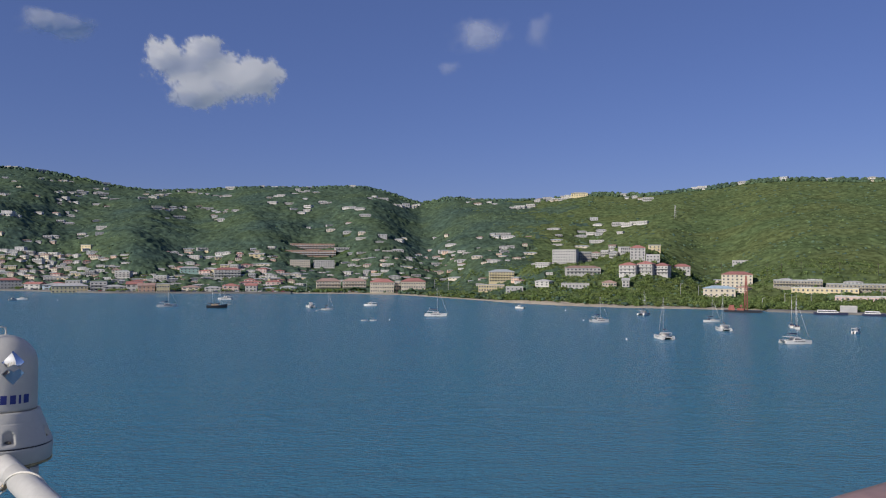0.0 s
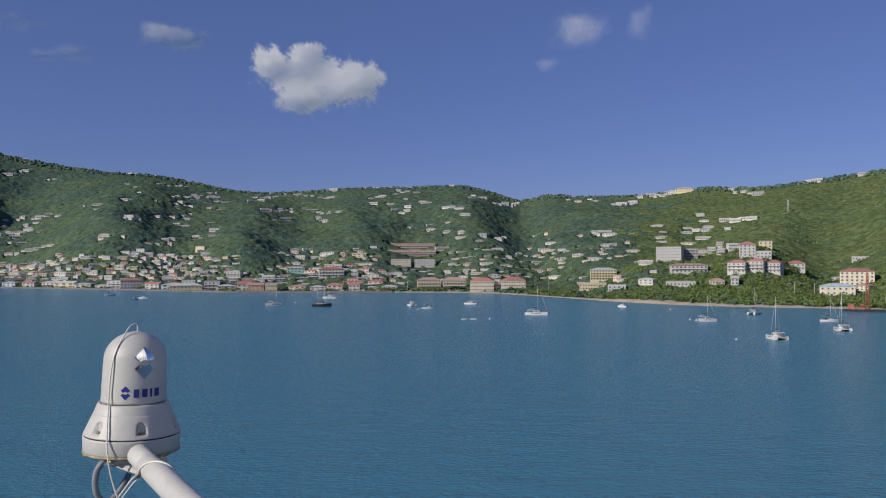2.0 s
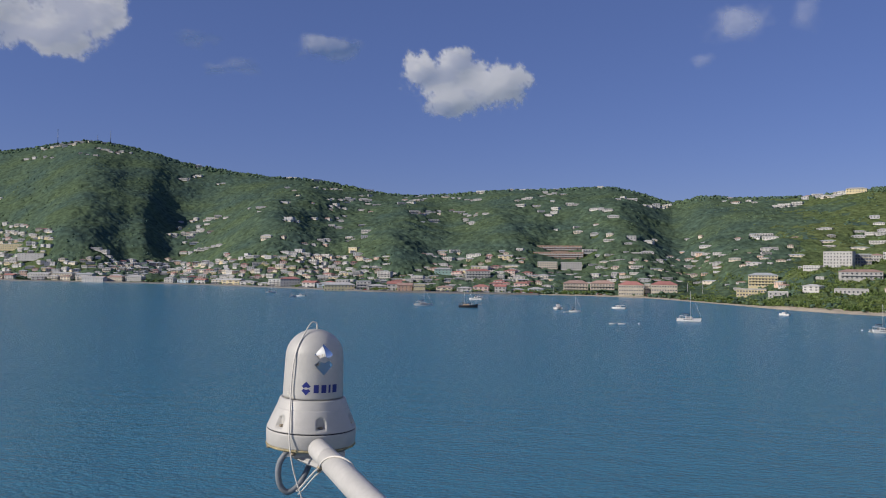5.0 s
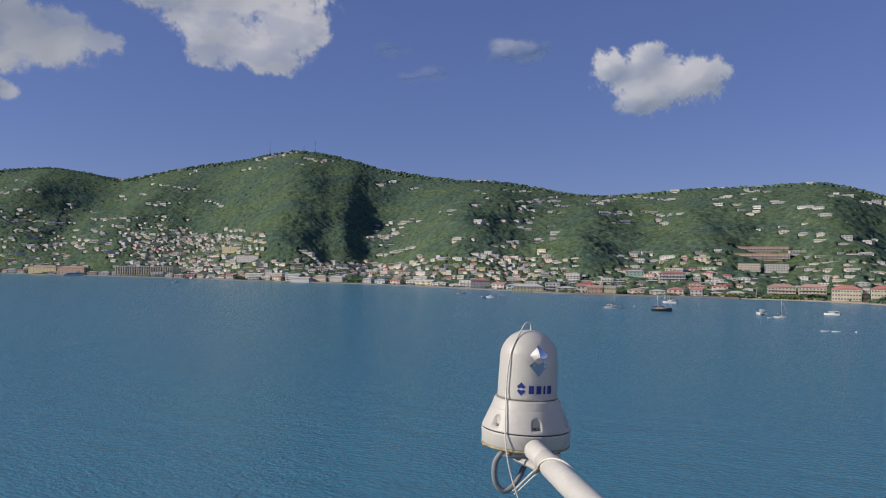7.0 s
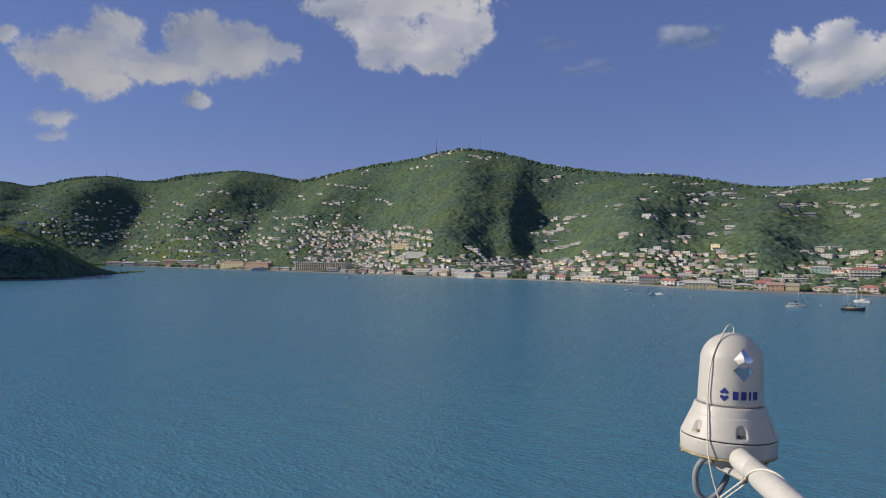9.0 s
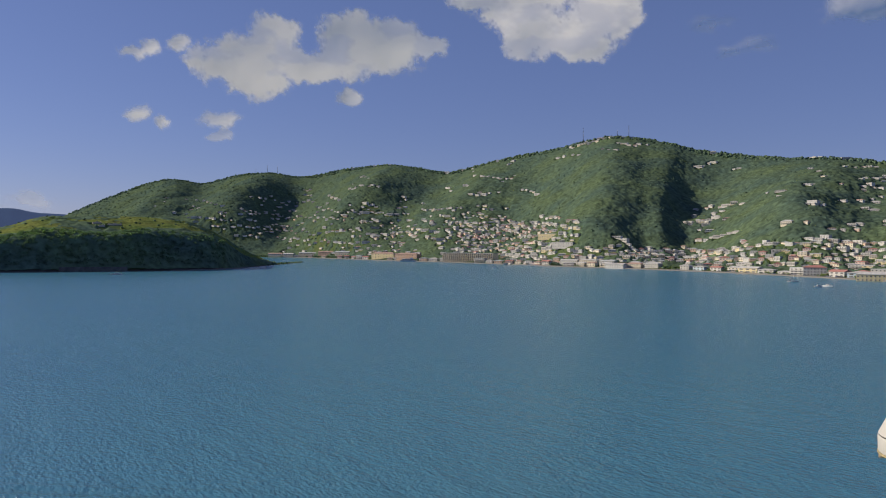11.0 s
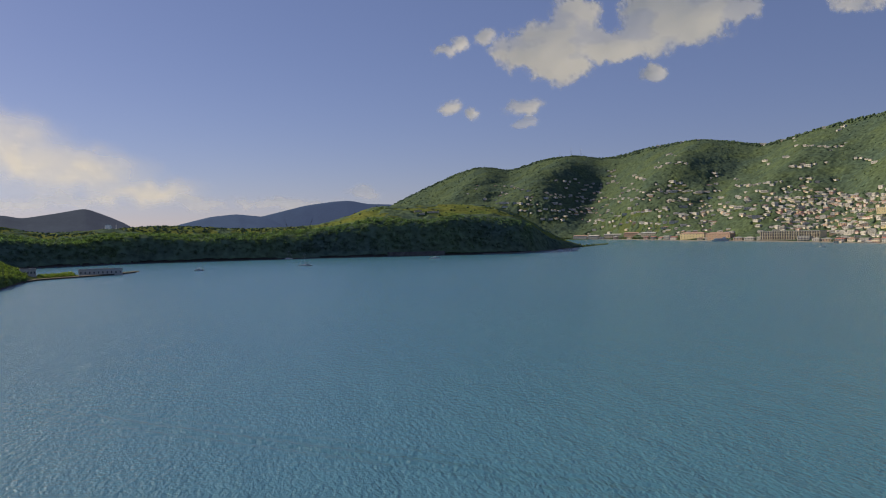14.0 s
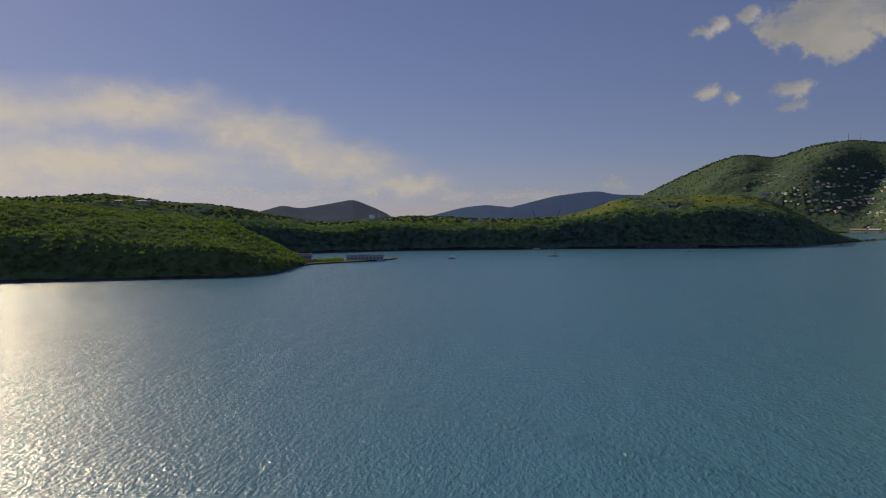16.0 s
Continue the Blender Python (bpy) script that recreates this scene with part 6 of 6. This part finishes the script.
fer = thing("ferry", "white and blue passenger ferry at the town quay", "boat", pose(*at_bearing(56.9, 1985), 0, 0, 58))
part("hull", hull_mesh(46, 10, 3.2, 0.9), GELCOAT, fer)
part("cabin", cabin_mesh(-18, 14, 9, 3.2, 7.0), GELCOAT, fer)
part("cabin_window", cabin_mesh(-17, 13.6, 9.1, 4.6, 6.0), GLASS, fer)
part("wheelhouse", cabin_mesh(2, 10, 6, 7.0, 9.6), GELCOAT, fer)

# cruise liner far behind the island, and dock cranes
liner = thing("cruise_liner", "distant white cruise liner behind the island", "ship", pose(*at_bearing(99.4, 2300), 0, 0, 99.4 + 72))
part("hull", hull_mesh(180, 30, 30, 0.9), GELCOAT, liner)
part("superstructure", cabin_mesh(-70, 55, 28, 30, 52), GELCOAT, liner)
for dk in range(6):
    part("deck_windows", boxes((-66, 46, -14.2, 14.2, 32 + 3 * dk, 33.3 + 3 * dk)), GLASS, liner)
part("bridge", cabin_mesh(20, 48, 26, 52, 58), GELCOAT, liner)
part("funnel", cabin_mesh(-40, -18, 14, 52, 72), GELCOAT, liner)
part("mast", tube([(35, 0, 58), (33, 0, 76)], [0.8, 0.4], 6), ALLOY, liner)
for cb, lean in ((87.6, -1), (86.3, 1)):
    cr = thing("dock_crane", "dark dock crane with a raised jib", "crane", pose(*at_bearing(cb, 2600), 0, 0, cb), "dock cranes")
    part("tower", tube([(0, 0, 0), (0, 0, 62)], [2.2, 1.6], 4), BLACK_HULL, cr)
    part("jib", tube([(0, 0, 45), (lean * 16, 0, 88)], [1.3, 0.6], 4), BLACK_HULL, cr)
    part("counter_jib", tube([(0, 0, 60), (-lean * 9, 0, 66)], 1.0, 4), BLACK_HULL, cr)

# radio masts on the ridges, lattice tower, poles
for ab, tall, rr0 in ((44.3, 52, 0), (41.1, 44, 0), (41.9, 26, 0), (66.4, 40, 0), (67.1, 40, 0), (67.9, 26, 0)):
    rr1 = float(RIDGE_AT(ab)) - 15
    mst = thing("radio_mast", "thin steel radio mast on the mountain ridge", "mast", stand(mainland, ab, rr1), "radio masts")
    part("pole", tube([(0, 0, -2), (0, 0, tall)], [0.9, 0.45], 5), BLACK_HULL, mst)
    for z in (0.55, 0.75, 0.9):
        part("dish", tube([(-0.6, -1.6, tall * z), (0.6, -1.6, tall * z)], 0.8, 8), TRIM, mst)
rt = on_slope(mainland, SHORE, RIDGE_AT, -16.54, 3.04)
lt = thing("lattice_tower", "pale lattice tower on the green hillside", "tower", stand(mainland, -16.54, rt))
for lx, ly in ((-1.5, -1.5), (1.5, -1.5), (1.5, 1.5), (-1.5, 1.5)):
    part("leg", tube([(lx, ly, -2), (lx * 0.4, ly * 0.4, 22)], 0.22, 5), TRIM, lt)
for k in range(7):
    s = 1.5 * (1 - 0.6 * k / 7)
    part("cross_frame", tube([(-s, -s, 3 * k + 2), (s, -s, 3 * k + 2), (s, s, 3 * k + 2), (-s, s, 3 * k + 2), (-s, -s, 3 * k + 2)], 0.14, 4), TRIM, lt)
for pb, pr, ph in ((-16.9, 730, 12), (-18.1, 735, 12), (-23.6, 690, 10), (-25.2, 690, 10), (-29.3, 720, 14), (-22.2, 660, 8), (-27.0, 700, 10), (9.9, 930, 12), (6.5, 960, 12), (0.6, 900, 14), (-0.4, 870, 14)):
    sl = thing("street_lamp", "tall pale street lamp by the shore road", "lamp", stand(mainland, pb, pr), "street lamps")
    part("post", tube([(0, 0, -1), (0, 0, ph)], [0.2, 0.12], 6), TRIM, sl)
    part("arm", tube([(0, 0, ph), (1.6, 0, ph + 0.3)], 0.08, 5), TRIM, sl)
    part("lamp_head", boxes((1.3, 2.2, -0.2, 0.2, ph + 0.2, ph + 0.4)), ALLOY, sl)

# cars on the waterfront road
CARS = [material("car_paint_" + n, c, 0.3, spread=0.1, size=2) for n, c in (("white", (0.75, 0.75, 0.74)), ("silver", (0.45, 0.46, 0.48)), ("red", (0.4, 0.04, 0.03)), ("dark", (0.05, 0.055, 0.065)), ("blue", (0.06, 0.12, 0.3)))]
car_names = ("white", "silver", "red", "dark", "blue")
first_car = {}
for k in range(84):
    cb = dice.uniform(-1, 48)
    cr_ = float(SHORE(cb)) + (9.5 if cb > 11.5 else 22.0) + dice.uniform(-1, 1)
    ci = dice.choice((0, 0, 1, 2, 3, 3, 4))
    if cb > 11.5:
        m = pose(*at_bearing(cb, cr_, 1.7), 0, 0, cb + dice.choice((0, 180)))
    else:
        m = stand(mainland, cb, cr_, dice.choice((0, 180)))
    if ci in first_car:
        copy_thing(first_car[ci], m)
    else:
        c = first_car[ci] = thing("car", "parked %s car on the waterfront road" % car_names[ci], "car", m, "cars on the waterfront")
        part("body", boxes((-2.2, 2.2, -0.9, 0.9, 0.3, 0.95)), CARS[ci], c)
        part("cabin", cabin_mesh(-1.5, 1.2, 1.7, 0.95, 1.5), GLASS, c)
        part("cabin_roof", boxes((-1.3, 0.5, -0.62, 0.62, 1.502, 1.56)), CARS[ci], c)
        for wx in (-1.35, 1.35):
            for wy in (-0.85, 0.85):
                part("wheel", tube([(wx, wy - 0.1, 0.33), (wx, wy + 0.1, 0.33)], 0.33, 10), DARK_RUBBER, c)

# wooden utility poles along the road behind the marina
for pb in (-18.5, -19.6, -22.5, -23.4, -24.6, -25.8, -26.9, -29.1):
    pr_ = on_slope(mainland, SHORE, RIDGE_AT, pb, -0.85)
    up_ = thing("utility_pole", "grey wooden utility pole with a crossarm on the slope", "pole", stand(mainland, pb, pr_), "utility poles along the road")
    part("post", tube([(0, 0, -1), (0, 0, 12.5)], [0.2, 0.14], 6), ROCK, up_)
    part("crossarm", boxes((-1.1, 1.1, -0.09, 0.09, 11.6, 11.8)), ROCK, up_)

# ---- clouds ----
def cloud_material(name, colour, through):
    m = bpy.data.materials.new(name)
    m.use_nodes = True
    n, link = m.node_tree.nodes, m.node_tree.links.new
    n.remove(n["Principled BSDF"])
    out = n["Material Output"]
    dif, tra, clear = n.new("ShaderNodeBsdfDiffuse"), n.new("ShaderNodeBsdfTranslucent"), n.new("ShaderNodeBsdfTransparent")
    dif.inputs["Color"].default_value = tra.inputs["Color"].default_value = (*colour, 1)
    body, mix, att = n.new("ShaderNodeMixShader"), n.new("ShaderNodeMixShader"), n.new("ShaderNodeAttribute")
    body.inputs["Fac"].default_value = through
    att.attribute_name = "cover"
    link(dif.outputs[0], body.inputs[1])
    link(tra.outputs[0], body.inputs[2])
    link(att.outputs["Fac"], mix.inputs["Fac"])
    link(clear.outputs[0], mix.inputs[1])
    link(body.outputs[0], mix.inputs[2])
    link(mix.outputs[0], out.inputs["Surface"])
    return m


CLOUD = cloud_material("cumulus", (0.94, 0.92, 0.88), 0.35)
VEIL = cloud_material("high_cloud", (0.84, 0.8, 0.7), 0.5)


def cloud(label, lobes, seed, strength=1.0, ragged=0.55, grain=0.5, stretch=1.0, soft=0.38, bulge=24.0, step=0.09, mat=None, dist=4700.0, lean=0.0):
    """A bank of cloud: billows (bearing, height, half width, half height in degrees) joined, torn by noise, thinning to its edges."""
    b0, b1 = min(q[0] - q[2] * 1.9 for q in lobes), max(q[0] + q[2] * 1.9 for q in lobes)
    e0, e1 = min(q[1] - q[3] * 1.9 for q in lobes), max(q[1] + q[3] * 1.9 for q in lobes)
    bs, es = np.arange(b0, b1, step), np.arange(max(e0, 0.3), e1, step)
    bb, ee = np.meshgrid(bs, es, indexing="ij")
    wob_b = bb + 1.1 * (fbm(bb * 0.8, ee * 0.8, seed + 40, 3) - 0.5)
    wob_e = ee + 1.1 * (fbm(bb * 0.8, ee * 0.8, seed + 50, 3) - 0.5)
    body = np.zeros(bb.shape)
    for cb, ce, rb, re in lobes:
        body = body + 0.7 * np.exp(-((bb - cb) / rb) ** 2 - ((ee - ce) / re) ** 2)
    field = np.full(bb.shape, -1.0)
    for cb, ce, rb, re in lobes:
        q = 1 - np.sqrt(((wob_b - cb) / rb) ** 2 + ((wob_e - ce) / re) ** 2)
        hi, lo = np.maximum(field, q), np.minimum(field, q)
        field = hi + np.maximum(0, 0.3 - (hi - lo)) ** 2 / 1.2
    tear = 0.6 * (fbm(bb * grain * 2 / stretch, ee * grain * 2, seed, 5) - 0.5) + 0.4 * (fbm(bb * grain * 7 / stretch, ee * grain * 7, seed + 3, 4) - 0.5)
    field = field + tear * 2 * ragged + 0.06
    dens = smooth(field, 0.0, soft) * strength * (0.78 + 0.44 * smooth(fbm(bb * 0.5, ee * 0.9, seed + 70, 4), 0.3, 0.7)).clip(0, 1)
    puff = bulge * (1.4 * body + 0.3 * fbm(bb * 0.6, ee * 0.8, seed + 7, 3))
    puff = puff - lean * (bb - (b0 + b1) / 2) - lean * 0.5 * (ee - (e0 + e1) / 2)
    rr = (dist - puff) * np.cos(np.radians(ee))
    v = np.stack([-np.sin(np.radians(bb)) * rr, np.cos(np.radians(bb)) * rr, EYE + (dist - puff) * np.sin(np.radians(ee))], -1).reshape(-1, 3)
    ni, nj = bb.shape
    i = (np.arange(ni - 1)[:, None] * nj + np.arange(nj - 1)[None]).ravel()
    f = np.stack([i, i + nj, i + nj + 1, i + 1], -1)
    dflat = dens.ravel()
    f = f[(dflat[f] > 0.004).any(1)]
    if not len(f):
        return
    # separate shreds become clouds of their own, the smallest are dropped
    mark = np.zeros(ni * nj, bool)
    mark[f[:, 0]] = True
    group = np.zeros(ni * nj, int)
    count = 0
    for start in np.flatnonzero(mark):
        if group[start]:
            continue
        count += 1
        todo, group[start] = [start], count
        while todo:
            c = todo.pop()
            for q in (c - 1, c + 1, c - nj, c + nj):
                if 0 <= q < ni * nj and mark[q] and not group[q]:
                    group[q] = count
                    todo.append(q)
    share = np.bincount(group[f[:, 0]], minlength=count + 1)
    for g in range(1, count + 1):
        if share[g] < 0.05 * share.max():
            continue
        used, inv = np.unique(f[group[f[:, 0]] == g], return_inverse=True)
        me = mesh_from("cloud", v[used], inv.reshape(-1, 4), [mat or CLOUD], True)
        att = me.attributes.new("cover", "FLOAT", "POINT")
        att.data.foreach_set("value", dflat[used].astype(np.float32))
        ob = new("backdrop_cloud", me)
        ob.visible_shadow = False
        tagged(ob, label, "cloud", "clouds in the sky", "structure")


cloud("bright white cumulus cloud with a ragged crown", ((16.3, 13.0, 4.3, 1.9), (17.2, 14.4, 1.4, 1.3), (19.7, 13.9, 1.5, 1.2), (17.4, 11.5, 2.6, 1.0), (13.6, 12.9, 2.1, 1.5)), 3, 1.0, 0.42, 0.85, lean=4.0)
cloud("small soft white cloud", ((26.4, 15.2, 2.6, 1.1),), 11, 0.55, 0.35, 0.6, 1.4, 0.6, 40)
cloud("thin torn wisps of cloud", ((35.6, 15.3, 1.8, 0.7), (32.6, 13.5, 1.7, 0.7), (34.2, 13.4, 1.4, 0.5)), 15, 0.3, 0.4, 0.6, 1.6, 0.8, 20)
cloud("large white cumulus cloud", ((46.0, 14.9, 3.2, 1.7), (48.9, 15.0, 1.7, 1.4), (44.4, 14.2, 2.4, 1.3), (48.5, 16.2, 3.4, 1.2), (51.5, 17.6, 3.2, 0.8), (42.6, 16.2, 2.6, 2.0), (47.0, 18.6, 7.5, 2.2)), 21, 1.0, 0.36, 0.7, lean=42.0)
cloud("broken bank of white cumulus cloud", ((70.0, 12.9, 2.7, 1.6), (66.6, 14.9, 1.9, 1.6), (67.8, 11.6, 2.7, 1.5), (68.4, 13.4, 2.4, 1.6), (61.4, 15.2, 2.2, 1.7), (60.0, 13.7, 3.9, 1.8), (63.7, 12.6, 2.6, 1.2), (56.4, 14.4, 2.6, 1.0), (58.5, 14.9, 2.4, 1.3), (61.3, 10.75, 0.95, 0.8), (65.2, 12.9, 2.6, 1.3)), 29, 1.0, 0.34, 0.7)
cloud("small white puff of cloud", ((75.9, 12.9, 1.0, 0.6), (75.0, 13.4, 0.9, 0.6), (73.0, 13.7, 0.9, 0.65)), 33, 0.9, 0.5, 0.8, 1.2, 0.7)
cloud("small white puff of cloud", ((75.9, 9.1, 1.2, 0.5), (74.1, 8.65, 0.7, 0.6)), 37, 0.85, 0.5, 0.8, 1.2, 0.7)
cloud("small white puff of cloud", ((70.5, 8.95, 1.6, 0.7),), 41, 0.9, 0.5, 0.8, 1.2, 0.7)
cloud("faint streak of cloud", ((70.1, 7.85, 1.0, 0.35),), 44, 0.5, 0.3, 0.8, 1.5, 0.5, 15)
cloud("faint soft cloud high up", ((-2.6, 16.3, 2.4, 1.3),), 47, 0.4, 0.35, 0.5, 1.2, 0.9, 20)
cloud("faint soft cloud high up", ((-7.0, 16.4, 1.1, 1.1), (-0.3, 14.0, 1.0, 0.6)), 52, 0.2, 0.35, 0.5, 1.2, 0.9, 20)
cloud("sheet of pale high cloud near the sun", ((128, 7.5, 14, 2.8), (116, 8.2, 9, 2.2), (109, 7.0, 6, 2.3), (104, 5.2, 6, 2.0), (118, 4.5, 16, 2.4), (128, 4, 16, 3.5), (101, 4.4, 5, 1.9), (97.5, 3.2, 5, 1.2), (106.5, 6.4, 6, 2.6)), 57, 0.8, 0.26, 0.2, 5.0, 1.0, 10, 0.2, VEIL, 4900.0, 0.0)
cloud("low bank of small distant clouds", ((88, 2.3, 5, 0.5), (94, 2.5, 3, 0.7), (103, 2.4, 6, 0.6), (112, 2.6, 7, 0.6), (82.3, 2.9, 1.8, 0.5)), 63, 0.4, 0.5, 0.9, 1.6, 0.7, 15, 0.12, None, 4920.0, 0.0)
